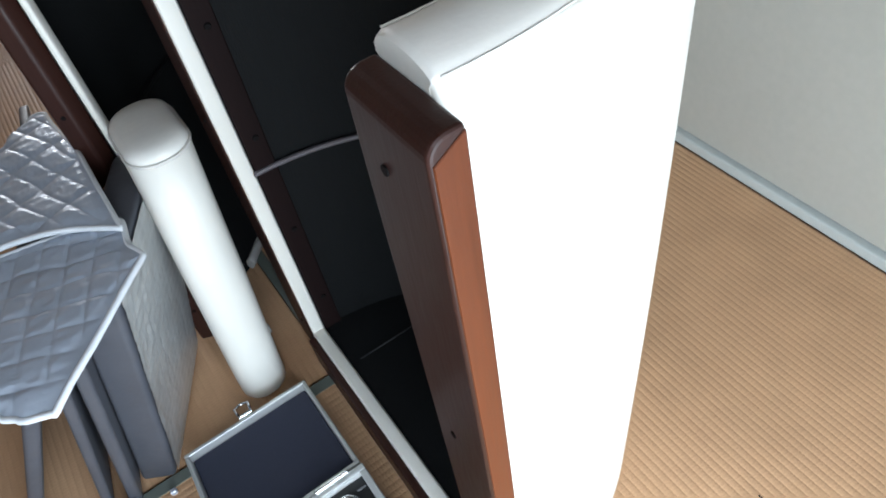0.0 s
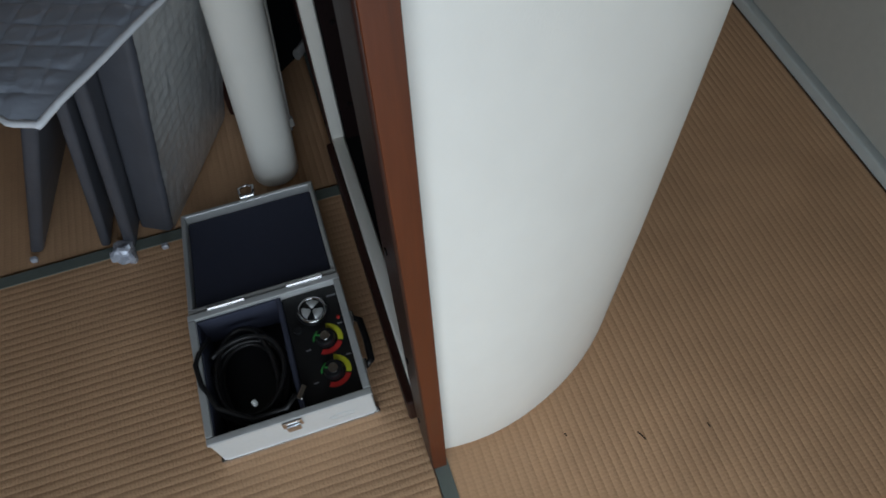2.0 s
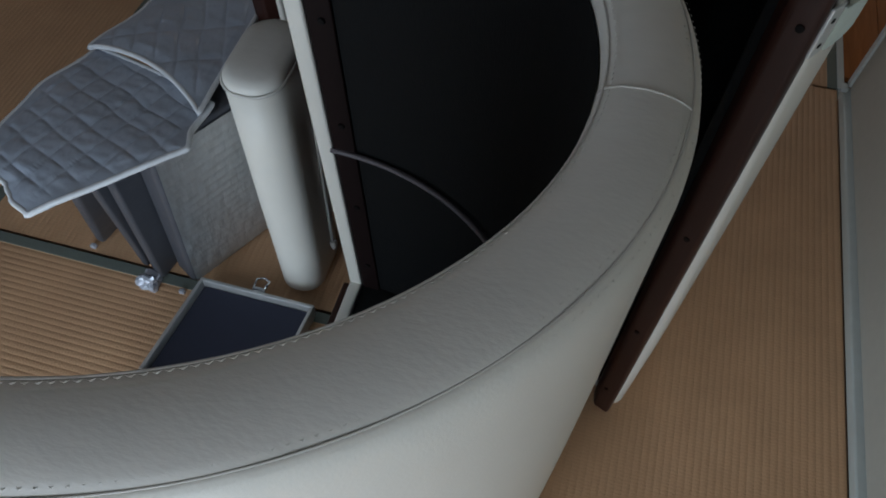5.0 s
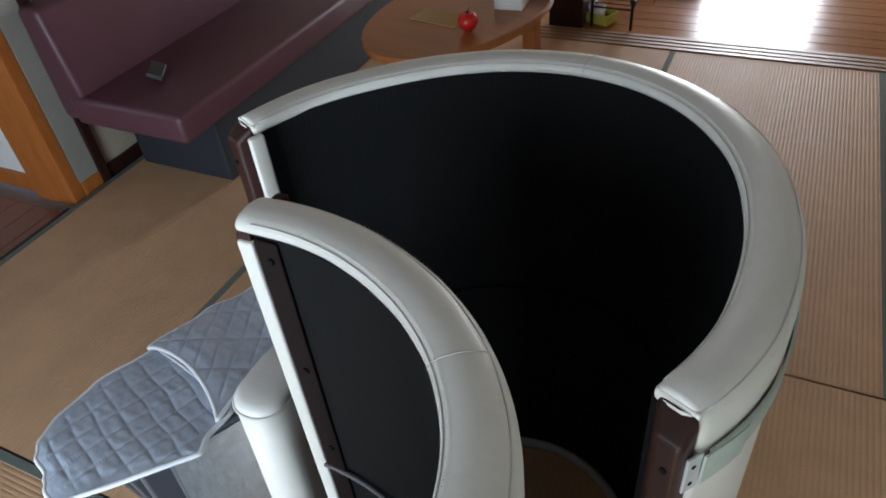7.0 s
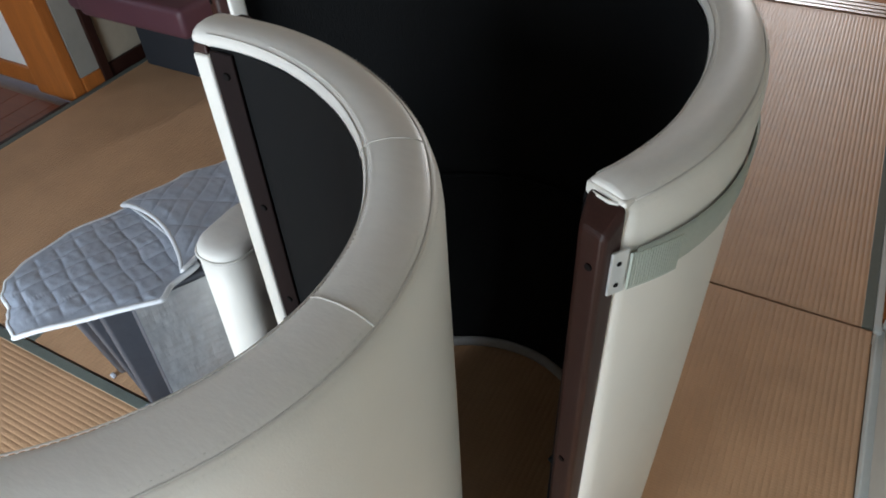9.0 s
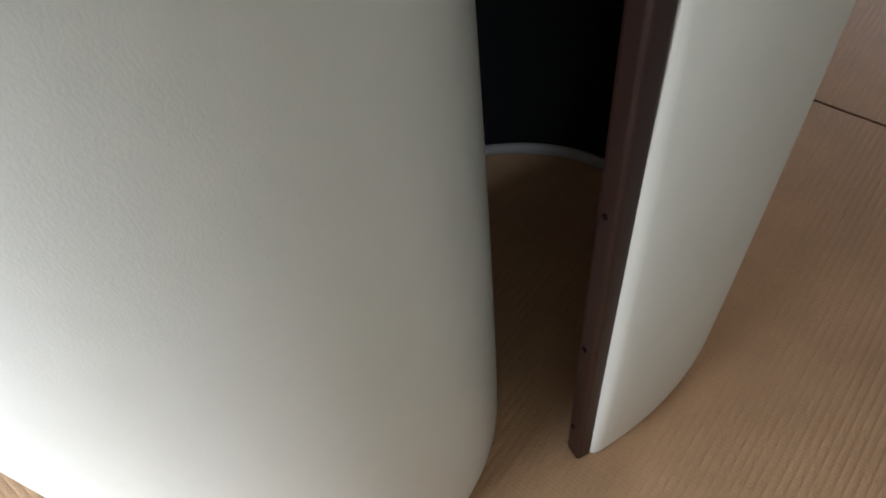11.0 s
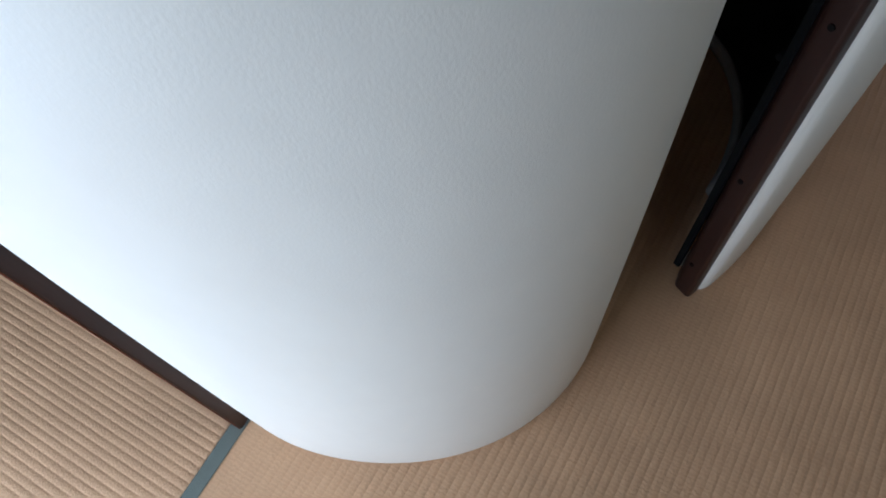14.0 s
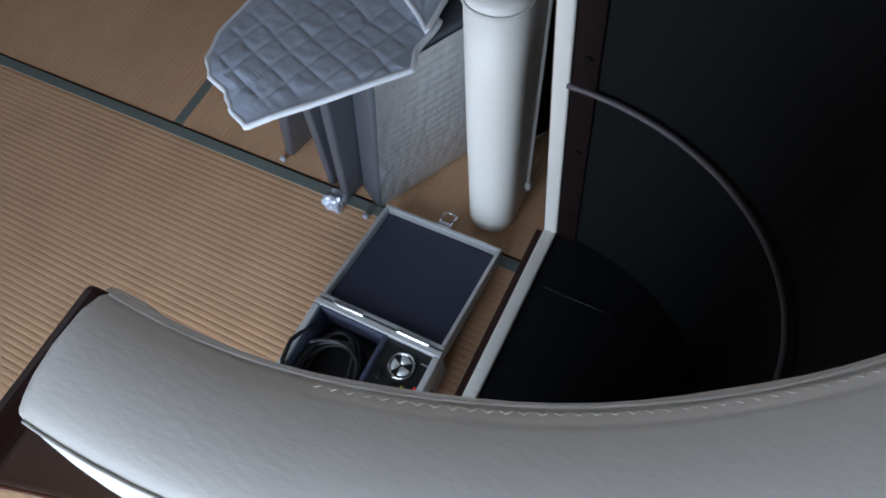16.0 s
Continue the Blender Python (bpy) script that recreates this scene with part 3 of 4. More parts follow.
for z in (-0.013, 0.013):
    part("clip_hole", cyl(0.0026, 0.0026, 0.0042, CLIP @ pose(-0.012, 0.0021, z, 90, 0, 0), 14), SCREW, clip)


# ---- padded pillow standing on end ----
def rounded(w, l, r, n=8):
    pts = []
    for cx, cy, a0 in ((w / 2 - r, l / 2 - r, 0), (-w / 2 + r, l / 2 - r, 90), (-w / 2 + r, -l / 2 + r, 180), (w / 2 - r, -l / 2 + r, 270)):
        for k in range(n):
            a = radians(a0 + 90 * k / (n - 1))
            pts.append((cx + r * math.cos(a), cy + r * math.sin(a)))
    return pts


pillow = thing("bolster", "white leather bolster with piped ends standing upright", "bolster")
sec = rounded(0.092, 0.150, 0.042)
H = 0.632
base, tip = Vector((-0.150, 0.690, 0)), Vector((-0.104, 0.672, H))
rings = []
for t, s in ((0, 0.90), (0.006, 0.97), (0.014, 1.0), (0.25, 1.0), (0.5, 1.012), (0.75, 1.0), (0.968, 1.0)):
    c = base.lerp(tip, t)
    rings.append([(c.x + x * s, c.y + y * s, c.z) for x, y in sec])
link("side_cover", mesh_of("side_cover", *sweep(rings), LEATHER), pillow)
rings = []
for t, s in ((0.969, 1.0), (0.978, 0.985), (0.988, 0.93), (0.996, 0.78), (1.0, 0.45), (1.001, 0.1)):
    c = base.lerp(tip, t)
    rings.append([(c.x + x * s, c.y + y * s, c.z) for x, y in sec])
link("end_pad", mesh_of("end_pad", *sweep(rings), RIM), pillow, "padded white end")
c = base.lerp(tip, 0.968)
cord("piping", [(c.x + x * 1.012, c.y + y * 1.012, c.z) for x, y in sec], 0.0026, SEAM, pillow, "grey piping", closed=True, seg=6)
strip = [base.lerp(tip, t) + Vector((0.050, 0.020, 0)) for t in (0.08, 0.3, 0.6, 0.93)]
cord("zip", strip, 0.003, SEAM, pillow, "grey zip along the side", seg=6)
for v, t in ((0.09, 0.10),):
    part("zip_end", box((-0.006, -0.006, 0), (0.006, 0.006, 0.022), 0.002, 1, turn=Matrix.Translation(base.lerp(tip, t) + Vector((0.052, 0.020, 0)))), SEAM, pillow)


# ---- folded mats with quilt ----
def slab(name, label, p, q, u, length, thick, height, mat, side=None):
    """A leaning padded slab: p, q its lower and upper front corners on the near face; u: its direction to the back."""
    root = thing(name, label, "folded mat", "folded mats under the quilt")
    u = Vector((*u, 0)).normalized()
    v = Vector((-u.y, u.x, 0))
    lo, hi = Vector((*p, 0.002)), Vector((*q, height))
    bm = box((0, 0, 0), (1, 1, 1), 0)
    for w in bm.verts:
        a, b, c = w.co
        w.co = lo.lerp(hi, c) + u * (a * length) + v * (b * thick)
    bmesh.ops.bevel(bm, geom=bm.edges[:], offset=min(0.010, thick * 0.3), segments=3, profile=0.5, affect="EDGES")
    part("cover", bm, mat, root, smooth=True)
    if side is not None:
        verts, faces = [], []
        nx, nz = 26, 40
        for i in range(nx + 1):
            for k in range(nz + 1):
                a, c = 0.02 + 0.96 * i / nx, 0.015 + 0.97 * k / nz
                w = lo.lerp(hi, c) + u * (a * length) - v * (0.0035 + 0.0016 * noise.noise((a * 26, c * 9, 3.0)) + 0.0010 * (k % 2))
                verts.append(w)
        for i in range(nx):
            for k in range(nz):
                faces.append((i * (nz + 1) + k, i * (nz + 1) + k + 1, (i + 1) * (nz + 1) + k + 1, (i + 1) * (nz + 1) + k))
        link("foil_face", mesh_of("foil_face", verts, faces, side, False), root, "ribbed silver foil face")
    return root


slab("folded_mat", "charcoal padded mat with silver foil face leaning under quilt", (-0.372, 0.575), (-0.252, 0.527), (0.48, 0.87), 0.30, 0.066, 0.512, SLAB, FOIL)
slab("folded_mat", "thin charcoal mat leaning against a thicker one", (-0.440, 0.565), (-0.318, 0.505), (0.2, 0.98), 0.40, 0.022, 0.508, SLAB)
slab("folded_mat", "thin silver-faced mat leaning outwards below quilt", (-0.487, 0.585), (-0.346, 0.490), (0.16, 0.98), 0.62, 0.018, 0.504, SLAB)
slab("folded_mat", "thin charcoal mat set apart as prop", (-0.612, 0.612), (-0.372, 0.478), (0.2, 0.98), 0.36, 0.026, 0.500, SLAB)
wrap = thing("plastic_wrap", "crumpled clear plastic corner on the mat", "plastic wrap")
bm = bmesh.new()
bmesh.ops.create_icosphere(bm, subdivisions=3, radius=0.022)
for v in bm.verts:
    f = 1 + 0.75 * noise.noise(v.co * 70)
    v.co = Vector((v.co.x * f - 0.455, v.co.y * f * 0.9 + 0.548, v.co.z * f + 0.018))
part("wrap", bm, PLASTIC, wrap)
for px, py in ((-0.386, 0.548), (-0.628, 0.600)):
    tagged(part("corner_tag", box((px - 0.006, py - 0.006, 0.0), (px + 0.006, py + 0.004, 0.012), 0.002, 1), PLASTIC), "small white plastic corner tag on the floor", "tag")


def curve_at(keys, t):
    for (a, va), (b, vb) in zip(keys, keys[1:]):
        if t <= b:
            u = (t - a) / (b - a)
            u = u * u * (3 - 2 * u)
            return va + (vb - va) * u
    return keys[-1][1]


def quilt_sheet(name, left, right, front, back, z, mat, parent, puff, cell, turn, seed, hang=0.018, nu=150, nv=150):
    """A quilted sheet between four edges; returns its border points."""
    verts, faces = [], []
    rows = []
    for j in range(nv + 1):
        t = j / nv
        row = []
        for i in range(nu + 1):
            s = i / nu
            l, r = left(t), right(t)
            x = l[0] + (r[0] - l[0]) * s
            y = l[1] + (r[1] - l[1]) * s + front(s) * (1 - t) + back(s) * t
            a = x * math.cos(turn) + y * math.sin(turn)
            b = -x * math.sin(turn) + y * math.cos(turn)
            a += 0.006 * noise.noise((x * 14, y * 14, seed))
            q = abs(math.sin(math.pi * a / cell[0])) * abs(math.sin(math.pi * b / cell[1]))
            edge = min(1.0, min(s, 1 - s, t, 1 - t) * 14)
            h = puff * min(1.0, 2.2 * q) ** 0.45 * edge + 0.0045 * noise.noise((x * 9, y * 9, 4.0)) + 0.0013 * noise.noise((x * 30 + y * 18, y * 75, seed + 9)) * edge + 0.0004 * noise.noise((x * 150, y * 90, seed + 2))
            droop = -0.006 * max(0.0, (0.25 - s) / 0.25) ** 2 - hang * max(0, (0.3 - t) / 0.3) ** 2
            row.append((x, y, z(s, t) + h + droop))
        rows.append(row)
    k = nu + 1
    verts = [p for row in rows for p in row]
    for j in range(nv):
        for i in range(nu):
            faces.append((j * k + i, j * k + i + 1, (j + 1) * k + i + 1, (j + 1) * k + i))
    off = len(verts)
    verts += [(x, y, zz - 0.009) for x, y, zz in verts]
    faces += [tuple(off + q for q in f[::-1]) for f in faces]
    link(name, mesh_of(name, verts, faces, mat), parent)
    border = rows[0] + [r[-1] for r in rows[1:]] + rows[-1][::-1][1:] + [r[0] for r in rows[::-1][1:-1]]
    return [(x, y, zz - 0.003) for x, y, zz in border[::2]]


quilt = thing("quilted_blanket", "silver-grey quilted blanket folded over mats, pale binding", "blanket")
b1 = quilt_sheet("front_layer",
                 lambda t: (curve_at(((0.0, -0.364), (0.055, -0.400), (0.11, -0.418), (0.17, -0.462), (0.25, -0.482), (0.40, -0.492), (0.63, -0.484), (1.0, -0.442)), t), 0.392 + 0.320 * t),
                 lambda t: (curve_at(((0.0, -0.196), (0.4, -0.206), (1.0, -0.200)), t), 0.552 + 0.090 * t),
                 lambda s: -0.006 * math.sin(math.pi * s), lambda s: 0.004 * math.sin(math.pi * s),
                 lambda s, t: 0.526 + 0.004 * s, QUILT, quilt, 0.0030, (0.038, 0.038), radians(68), 1.0, 0.002)
cord("binding", b1, 0.0050, BINDING, quilt, "pale grey binding", closed=True, seg=7)
b2 = quilt_sheet("back_layer",
                 lambda t: (curve_at(((0.0, -0.441), (0.4, -0.402), (0.7, -0.358), (0.9, -0.300), (1.0, -0.258)), t), 0.700 + 0.288 * t),
                 lambda t: (curve_at(((0.0, -0.204), (0.5, -0.206), (1.0, -0.225)), t), 0.612 + 0.376 * t),
                 lambda s: 0.030 * math.sin(math.pi * s) ** 0.7, lambda s: 0.010 * math.sin(math.pi * s),
                 lambda s, t: 0.539 + 0.003 * s - 0.006 * t, QUILT, quilt, 0.0036, (0.036, 0.075), radians(22), 6.0, 0.0)
cord("binding", b2, 0.0046, BINDING, quilt, "pale grey binding", closed=True, seg=7)


# ---- aluminium case with the control unit ----
case = thing("control_case", "open aluminium case with black control panel and coiled cable", "case", m=pose(-0.213, 0.2155, 0.0))
CW, CD, CH = 0.126, 0.111, 0.098
body = part("floor_panel", box((-CW + 0.004, -CD + 0.004, 0.003), (CW - 0.004, CD - 0.004, 0.010), 0.001, 1), BLACKPL, case)
part("front_panel", box((-CW, -CD, 0.002), (CW, -CD + 0.008, CH), 0.002, 2), CASESKIN, case, "white front panel")
part("back_panel", box((-CW, CD - 0.008, 0.002), (CW, CD, CH), 0.002, 2), CASESKIN, case)
part("side_panel", box((-CW, -CD + 0.0085, 0.002), (-CW + 0.008, CD - 0.0085, CH), 0.002, 2), CASESKIN, case)
part("side_panel", box((CW - 0.008, -CD + 0.0085, 0.002), (CW, CD - 0.0085, CH), 0.002, 2), CASESKIN, case)
for lo, hi in (((-CW - 0.002, -CD - 0.002, CH - 0.004), (CW + 0.002, -CD + 0.010, CH + 0.004)), ((-CW - 0.002, CD - 0.010, CH - 0.004), (CW + 0.002, CD + 0.002, CH + 0.004)),
               ((-CW - 0.002, -CD + 0.0105, CH - 0.004), (-CW + 0.010, CD - 0.0105, CH + 0.004)), ((CW - 0.010, -CD + 0.0105, CH - 0.004), (CW + 0.002, CD - 0.0105, CH + 0.004))):
    part("rim_profile", box(lo, hi, 0.002, 2), ALU, case, "aluminium rim profile")
part("base_profile", box((-CW - 0.002, -CD - 0.002, 0.0), (CW + 0.002, -CD + 0.006, 0.009), 0.002, 2), CHROME, case, "bright bottom edge")
for sx in (-1, 1):
    part("corner_cap", box((sx * CW - 0.006, -CD - 0.003, 0.0), (sx * CW + 0.006, -CD + 0.008, 0.014), 0.003, 2), CHROME, case)
part("lining", box((-CW + 0.0085, CD - 0.013, 0.011), (0.016, CD - 0.0085, CH - 0.006), 0.001, 1), FOAM, case)
part("lining", box((-CW + 0.0085, -CD + 0.0085, 0.011), (-CW + 0.012, CD - 0.0135, CH - 0.006), 0.001, 1), FOAM, case)
part("divider", box((0.016, -CD + 0.0085, 0.011), (0.024, CD - 0.0085, CH - 0.004), 0.002, 1), FOAM, case, "blue-grey foam divider")
plate = part("control_plate", box((0.0245, -CD + 0.0085, 0.05), (CW - 0.0085, CD - 0.0085, CH - 0.016), 0.001, 1), BLACKPL, case, "black control plate")
ZP = CH - 0.016
sock = part("socket", cyl(0.027, 0.026, 0.005, pose(0.070, 0.064, ZP), 32, 0.001), BLACKPL, plate, "round silver power socket")
ring_pts = [(0.070 + 0.0220 * math.cos(a), 0.064 + 0.0220 * math.sin(a), ZP + 0.0055) for a in (2 * math.pi * i / 40 for i in range(40))]
cord("socket_ring", ring_pts, 0.0024, CHROME, sock, "bright chrome ring", closed=True, seg=8)
for a0 in (35, 155, 275):
    v = [(0.070 + r * math.cos(radians(a0 + 11 * i)), 0.064 + r * math.sin(radians(a0 + 11 * i)), ZP + z) for r, z in ((0.003, 0.0052), (0.003, 0.0085), (0.0165, 0.0085), (0.0180, 0.0052)) for i in range(8)]
    f = [(r * 8 + i, r * 8 + i + 1, r * 8 + i + 9, r * 8 + i + 8) for r in range(3) for i in range(7)]
    link("socket_sector", mesh_of("socket_sector", v, f, ALU), sock)


def arc_print(name, cx, cy, r0, r1, a0, a1, mat, parent):
    v, f, n = [], [], 20
    for i in range(n + 1):
        a = radians(a0 + (a1 - a0) * i / n)
        v += [(cx + r0 * math.cos(a), cy + r0 * math.sin(a), ZP + 0.0009), (cx + r1 * math.cos(a), cy + r1 * math.sin(a), ZP + 0.0009)]
    for i in range(n):
        f.append((2 * i, 2 * i + 1, 2 * i + 3, 2 * i + 2))
    return link(name, mesh_of(name, v, f, mat), parent)


for cy in (0.008, -0.050):
    dial = part("dial", cyl(0.0165, 0.0145, 0.013, pose(0.080, cy, ZP + 0.0005), 32, 0.0015), BLACKPL, plate, "black dial with silver cap")
    part("dial_cap", cyl(0.0085, 0.008, 0.002, pose(0.080, cy, ZP + 0.0132), 24, 0.0004), CHROME, dial)
    part("pointer", box((-0.001, 0.004, 0), (0.001, 0.0135, 0.0012), 0, turn=pose(0.080, cy, ZP + 0.0135, 0, 0, 70)), GREEN, dial)
    arc_print("yellow_scale", 0.080, cy, 0.0190, 0.0275, -20, 80, YELLOW, plate)
    arc_print("red_scale", 0.080, cy, 0.0190, 0.0275, -120, -27, RED, plate)
    arc_print("green_scale", 0.080, cy, 0.0185, 0.0215, 120, 175, GREEN, plate)
    part("lettering_bar", box((0.044, cy - 0.012, ZP), (0.052, cy - 0.010, ZP + 0.0006), 0), PRINT, plate)
    part("lettering_bar", box((0.104, cy + 0.020, ZP), (0.112, cy + 0.022, ZP + 0.0006), 0), PRINT, plate)
part("button", cyl(0.007, 0.0065, 0.006, pose(0.040, 0.035, ZP), 20, 0.001), BLACKPL, plate)
part("pilot_lamp", cyl(0.0032, 0.0024, 0.003, pose(0.108, 0.040, ZP), 16, 0.0006), RED, plate, "small red pilot lamp")
part("lettering_bar", box((0.098, 0.082, ZP), (0.114, 0.085, ZP + 0.0006), 0), PRINT, plate)
# latches and carrying handle
latch = part("latch", box((-0.016, -CD - 0.006, CH - 0.020), (0.016, -CD - 0.0015, CH + 0.003), 0.002, 2), CHROME, case, "chrome latch")
part("latch_tongue", box((-0.011, -CD - 0.010, CH - 0.028), (0.011, -CD - 0.0065, CH - 0.010), 0.002, 2), CHROME, latch)
handle = cord("handle", [(CW + 0.003, -0.045, 0.052), (CW + 0.014, -0.038, 0.052), (CW + 0.016, 0.0, 0.052), (CW + 0.014, 0.038, 0.052), (CW + 0.003, 0.045, 0.052)], 0.006, BLACKPL, case, "black carrying handle", flat=1.2)
for y in (-0.045, 0.045):
    part("handle_bracket", box((CW + 0.0005, y - 0.010, 0.042), (CW + 0.007, y + 0.010, 0.062), 0.002, 2), CHROME, handle)
# lid, opened past the back and resting on the floor
LID = Matrix.Translation((0, CD + 0.006, CH + 0.001)) @ pose(0, 0, 0, -11.5)
lid = new("lid")
lid.parent, lid.matrix_local = case, LID
lid["label"] = "opened lid with blue-grey foam inlay"
LD, LH = 0.244, 0.036
for lo, hi in (((-CW, 0.0, -LH), (CW, 0.008, 0.0)), ((-CW, LD - 0.008, -LH), (CW, LD, 0.0)), ((-CW, 0.0085, -LH), (-CW + 0.008, LD - 0.0085, 0.0)), ((CW - 0.008, 0.0085, -LH), (CW, LD - 0.0085, 0.0))):
    part("lid_wall", box(lo, hi, 0.002, 2), ALU, lid)
part("lid_back", box((-CW + 0.002, 0.002, -LH - 0.004), (CW - 0.002, LD - 0.002, -LH), 0.002, 1), CASESKIN, lid)
part("foam_inlay", box((-CW + 0.0085, 0.0085, -LH + 0.001), (CW - 0.0085, LD - 0.0085, -0.016), 0.004, 2), FOAM, lid, "blue-grey foam inlay")
for x in (-0.062, 0.070):
    part("hinge", cyl(0.0045, 0.0045, 0.062, pose(x - 0.031, -0.003, 0.002, 0, 90, 0), 14, 0.001), CHROME, lid, "chrome hinge")
part("lid_latch", box((-0.012, LD + 0.0005, -0.018), (0.016, LD + 0.008, 0.004), 0.002, 2), CHROME, lid, "chrome latch")
cord("latch_loop", [(-0.010, LD + 0.008, 0.002), (-0.012, LD + 0.026, 0.004), (0.002, LD + 0.032, 0.004), (0.016, LD + 0.026, 0.004), (0.014, LD + 0.008, 0.002)], 0.0028, CHROME, lid, "chrome latch loop", seg=7)
badge = [(0.072 + 0.020 * math.cos(a), -CD - 0.0005, 0.048 + 0.009 * math.sin(a)) for a in (2 * math.pi * i / 28 for i in range(28))]
cord("embossed_oval", badge, 0.0008, CASESKIN, case, closed=True, seg=5)
# coiled cable in the case
rng = random.Random(3)
coil = thing("cable_coil", "coiled black power cable lying in the case", "cable")
pts = []
for i in range(260):
    a = i * 0.155
    lap = a / (2 * math.pi)
    rx, ry = 0.056 + 0.012 * math.sin(a * 0.31 + 1.0), 0.076 + 0.014 * math.sin(a * 0.27)
    pts.append((-0.268 + rx * math.cos(a) + 0.004 * math.sin(a * 0.7), 0.210 + ry * math.sin(a), 0.020 + 0.0095 * lap + 0.003 * math.sin(2.2 * a)))
cord("cable", pts, 0.0042, CABLE, coil)
pts = [(-0.318, 0.290, 0.075), (-0.330, 0.26, 0.098), (-0.338, 0.235, 0.106), (-0.334, 0.20, 0.104), (-0.318, 0.16, 0.090), (-0.27, 0.128, 0.085), (-0.215, 0.124, 0.098), (-0.198, 0.140, 0.100)]
cord("cable_end", pts, 0.0042, CABLE, coil)
plug = part("plug", box((-0.012, -0.005, 0), (0.012, 0.005, 0.009), 0.002, 2, turn=pose(-0.187, 0.140, 0.094, 0, 0, 55)), CHROME, coil, "metal plug")
part("plug_pin", cyl(0.004, 0.004, 0.012, pose(-0.262, 0.150, 0.086), 12, 0.001), WHITE, coil, "white cable tip")


# ---- bench, low table and what lies on it ----
bench = thing("bench", "plum vinyl bench with backrest along the wall", "bench")
part("seat", box((-1.726, 1.596, 0.295), (-1.206, 3.322, 0.405), 0.022, 4), SOFA, bench, "plum vinyl seat", True)
bm = box((-1.801, 1.606, 0.300), (-1.648, 3.322, 0.72), 0.028, 4)
for v in bm.verts:
    if v.co.z > 0.5 and v.co.x > -1.72:
        v.co.x -= 0.045
part("backrest", bm, SOFA, bench, "plum vinyl backrest", True)
part("plinth", box((-1.736, 1.80, 0.0), (-1.276, 3.302, 0.294), 0.012, 3), SOFABASE, bench, "slate-blue plinth")
tagged(part("remote_control", box((-0.03, -0.055, 0), (0.03, 0.055, 0.022), 0.006, 2, turn=pose(-1.480, 1.80, 0.4310, 0, 28, 35)), BLACKPL), "black remote control on the bench seat", "remote control")

TX, TY, TZ = -0.662, 2.685, 0.40
table = thing("low_table", "oval orange-brown wooden low table", "table", m=pose(TX, TY, 0, 0, 0, -12))
bm = bmesh.new()
bmesh.ops.create_cone(bm, cap_ends=True, segments=72, radius1=1, radius2=1, depth=0.034, matrix=Matrix.Translation((0, 0, TZ - 0.017)))
for v in bm.verts:
    v.co.x *= 0.322
    v.co.y *= 0.50
bmesh.ops.bevel(bm, geom=[e for e in bm.edges if abs(e.verts[0].co.z - e.verts[1].co.z) < 1e-6], offset=0.008, segments=3, profile=0.5, affect="EDGES")
part("tabletop", bm, TABLETOP, table, "oval orange-brown tabletop")
for sx in (-1, 1):
    for sy in (-1, 1):
        part("leg", box((sx * 0.17 - 0.03, sy * 0.26 - 0.03, 0), (sx * 0.17 + 0.03, sy * 0.26 + 0.03, TZ - 0.0345), 0.005, 2), TABLETOP, table)
apple = thing("red_apple", "shiny red apple-shaped ornament on the low table", "ornament")
bm = bmesh.new()
bmesh.ops.create_uvsphere(bm, u_segments=24, v_segments=16, radius=0.04)
for v in bm.verts:
    r = math.hypot(v.co.x, v.co.y)
    if v.co.z > 0:
        v.co.z *= 0.92 - 0.35 * max(0, 1 - r / 0.02)
    v.co.x *= 1 - 0.12 * (v.co.z < -0.01)
    v.co.y *= 1 - 0.12 * (v.co.z < -0.01)
    v.co += Vector((-0.544, 2.475, TZ + 0.040))
part("fruit", bm, APPLE, apple, smooth=True)
cord("stalk", [(-0.544, 2.475, TZ + 0.064), (-0.542, 2.476, TZ + 0.080), (-0.537, 2.478, TZ + 0.090)], 0.002, DARKWOOD, apple)
tagged(part("envelope", box((-0.11, -0.055, 0), (0.11, 0.055, 0.004), 0.001, 1, turn=pose(-0.705, 2.56, TZ, 0, 0, -10)), PAPER), "manila envelope lying on the low table", "envelope")
tissue = thing("tissue_box", "white tissue box with a tissue pulled out", "tissue box", m=pose(-0.475, 2.81, TZ, 0, 0, 4))
part("carton", box((-0.058, -0.115, 0), (0.058, 0.115, 0.062), 0.003, 2), WHITE, tissue)
part("slot_print", box((-0.02, -0.08, 0.0621), (0.02, 0.08, 0.0632), 0.0003, 1), PRINT, tissue)
bm = bmesh.new()
bmesh.ops.create_grid(bm, x_segments=14, y_segments=14, size=0.07)
for v in bm.verts:
    r = v.co.length
    v.co.z = 0.065 + 0.075 * max(0, 1 - r / 0.085) + 0.022 * noise.noise(v.co * 40)
    v.co.x *= 0.6
part("tissue", bm, TISSUE, tissue, "crumpled white tissue", True)
tagged(part("small_box", box((-0.05, -0.035, 0), (0.05, 0.035, 0.03), 0.005, 2, turn=pose(-0.37, 2.875, TZ, 0, 0, 12)), BLUEBOX), "small blue plastic box on the table", "box")

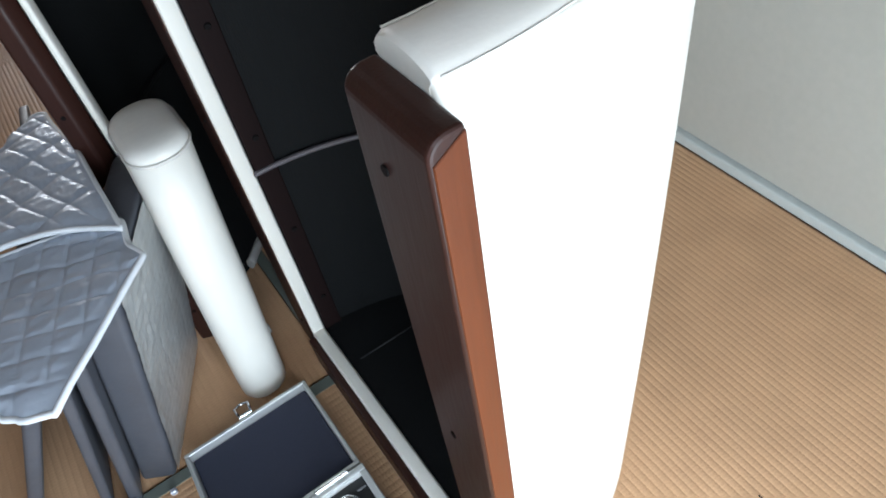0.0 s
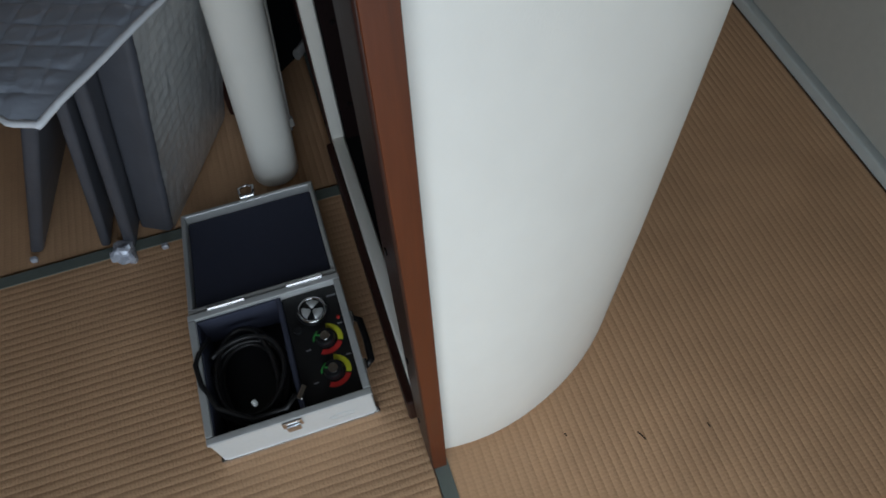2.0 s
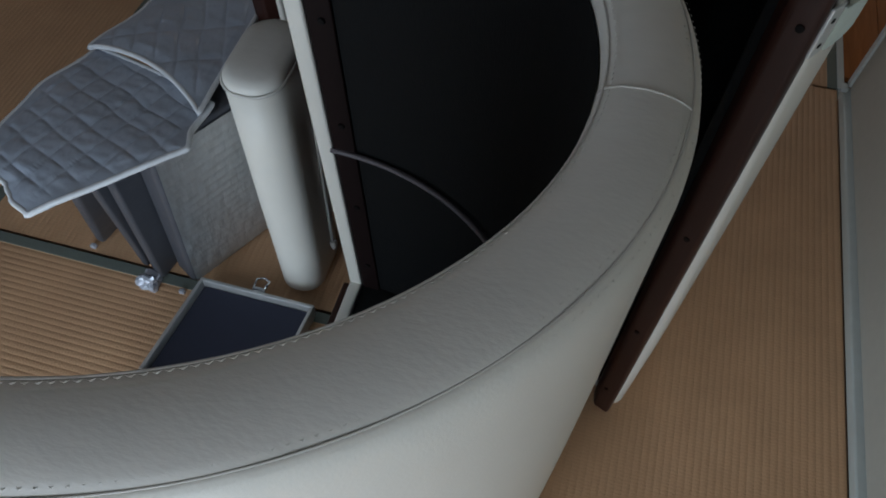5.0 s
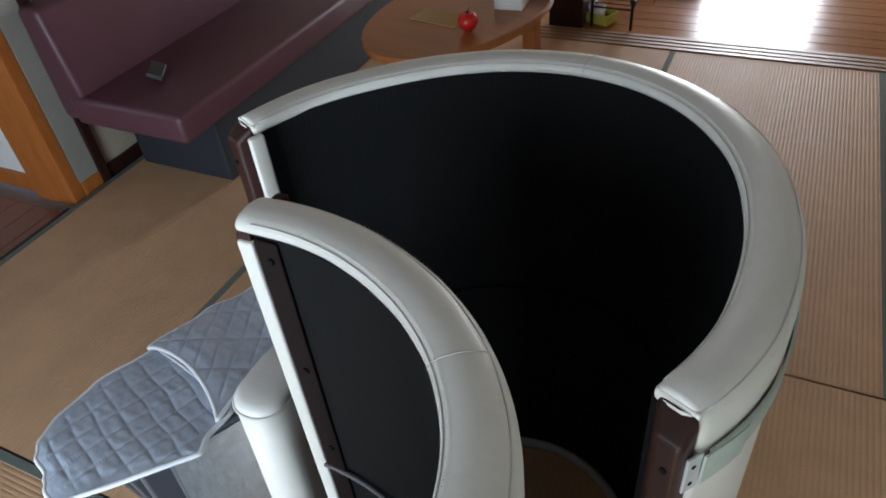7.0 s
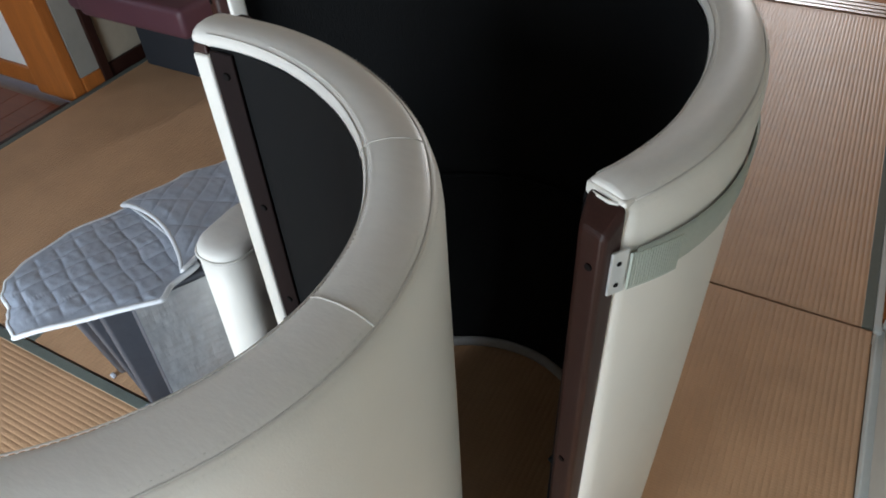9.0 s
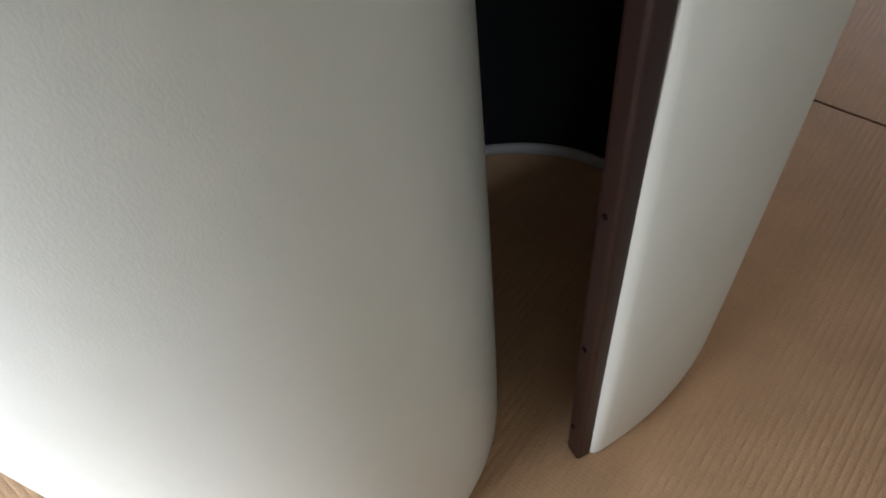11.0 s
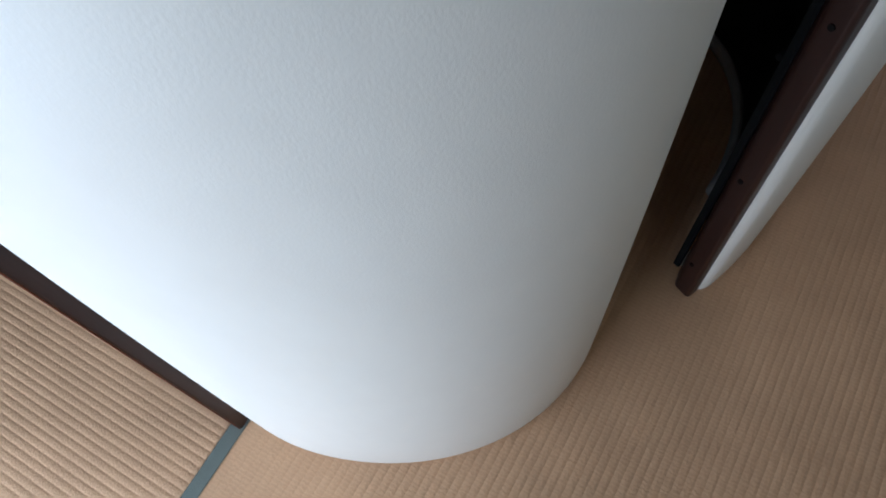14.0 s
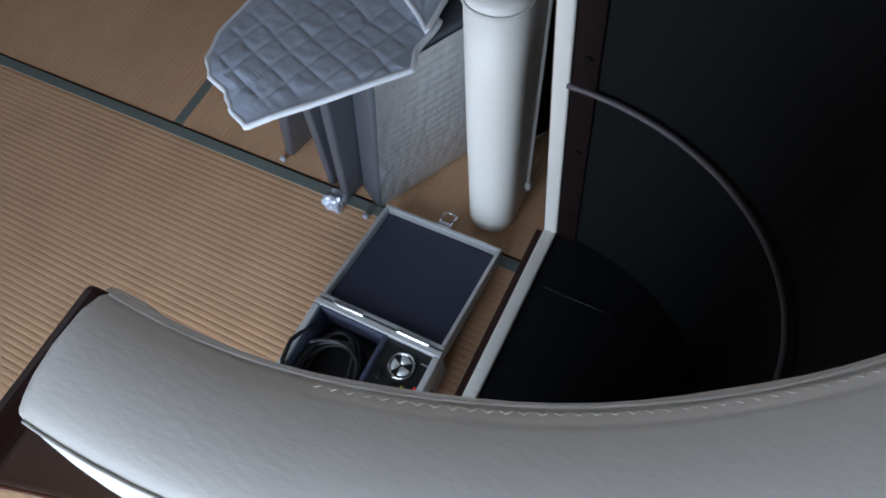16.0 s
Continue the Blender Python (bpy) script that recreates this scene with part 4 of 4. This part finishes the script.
# ---- hall ----
tagged(part("pillar", box((-0.56, 3.512, -0.02), (-0.385, 3.682, 2.4), 0.008, 2), DARKWOOD), "dark wooden pillar at the hall edge", "pillar", kind="structure")
rack = thing("wire_rack", "black wire rack with thin posts in the hall", "rack")
for x, y in ((-0.345, 3.542), (-0.145, 3.532), (-0.37, 4.032), (-0.16, 4.042)):
    post = cord("post", [(x, y, 0.0), (x, y, 0.9)], 0.0075, BLACKPL, rack)
    for z in (0.13, 0.42):
        part("collar", cyl(0.013, 0.013, 0.025, pose(x, y, z), 12, 0.003), BLACKPL, post)
for z in (0.10, 0.45):
    shelf = cord("shelf_frame", [(-0.345, 3.542, z), (-0.145, 3.532, z), (-0.16, 4.042, z), (-0.37, 4.032, z)], 0.005, BLACKPL, rack, closed=True)
    for k in range(1, 9):
        u = k / 9
        cord("wire", [(-0.345 - 0.025 * u, 3.542 + 0.49 * u, z), (-0.145 - 0.015 * u, 3.532 + 0.51 * u, z)], 0.0025, BLACKPL, shelf, seg=5)
tray = thing("yellow_tray", "yellow-green cardboard tray with plastic bag beside the rack", "tray", m=pose(-0.335, 3.622, 0.0, 0, 0, -22))
part("base", box((-0.09, -0.05, 0), (0.09, 0.05, 0.006), 0.001, 1), YBOX, tray)
for lo, hi in (((-0.09, -0.05, 0.006), (0.09, -0.045, 0.05)), ((-0.09, 0.045, 0.006), (0.09, 0.05, 0.05)), ((-0.09, -0.045, 0.006), (-0.085, 0.045, 0.05)), ((0.085, -0.045, 0.006), (0.09, 0.045, 0.05))):
    part("side", box(lo, hi, 0.001, 1), YBOX, tray)
bm = bmesh.new()
bmesh.ops.create_icosphere(bm, subdivisions=3, radius=0.04)
for v in bm.verts:
    f = 1 + 0.5 * noise.noise(v.co * 40)
    v.co = Vector((v.co.x * f * 1.3, v.co.y * f * 0.8, v.co.z * f * 1.1 + 0.05))
part("bag", bm, TISSUE, tray, "crumpled white bag")
cart = thing("trolley", "grey trolley base on castors in the hall", "trolley", m=pose(-0.08, 4.212, 0, 0, 0, 6))
part("base_bar", box((-0.26, -0.03, 0.055), (0.18, 0.03, 0.105), 0.006, 2), ALU, cart)
part("base_bar", box((-0.26, 0.30, 0.055), (0.18, 0.36, 0.105), 0.006, 2), ALU, cart)
part("upright", box((-0.10, 0.0305, 0.06), (-0.04, 0.2995, 0.10), 0.004, 2), ALU, cart)
for x in (-0.23, 0.15):
    for y in (0.0, 0.33):
        fork = part("castor", box((x - 0.012, y - 0.016, 0.030), (x + 0.012, y + 0.016, 0.055), 0.003, 2), BLACKPL, cart)
        part("wheel", cyl(0.024, 0.024, 0.018, pose(x - 0.009, y, 0.024, 0, 90, 0), 20, 0.003), BLACKPL, fork)

# straw scraps on the mat
for x, y, a, l in ((0.417, -0.087, 80, 0.008), (0.307, -0.068, 65, 0.018), (0.272, -0.205, 62, 0.020), (0.192, -0.028, 70, 0.006)):
    tagged(cord("straw_scrap", [(x - l * math.cos(radians(a)) / 2, y + l * math.sin(radians(a)) / 2, 0.0012), (x, y, 0.002), (x + l * math.cos(radians(a)) / 2, y - l * math.sin(radians(a)) / 2, 0.0012)], 0.0011, SCREW, seg=5), "dark loose straw scrap on the mat", "straw scrap", "straw scraps")
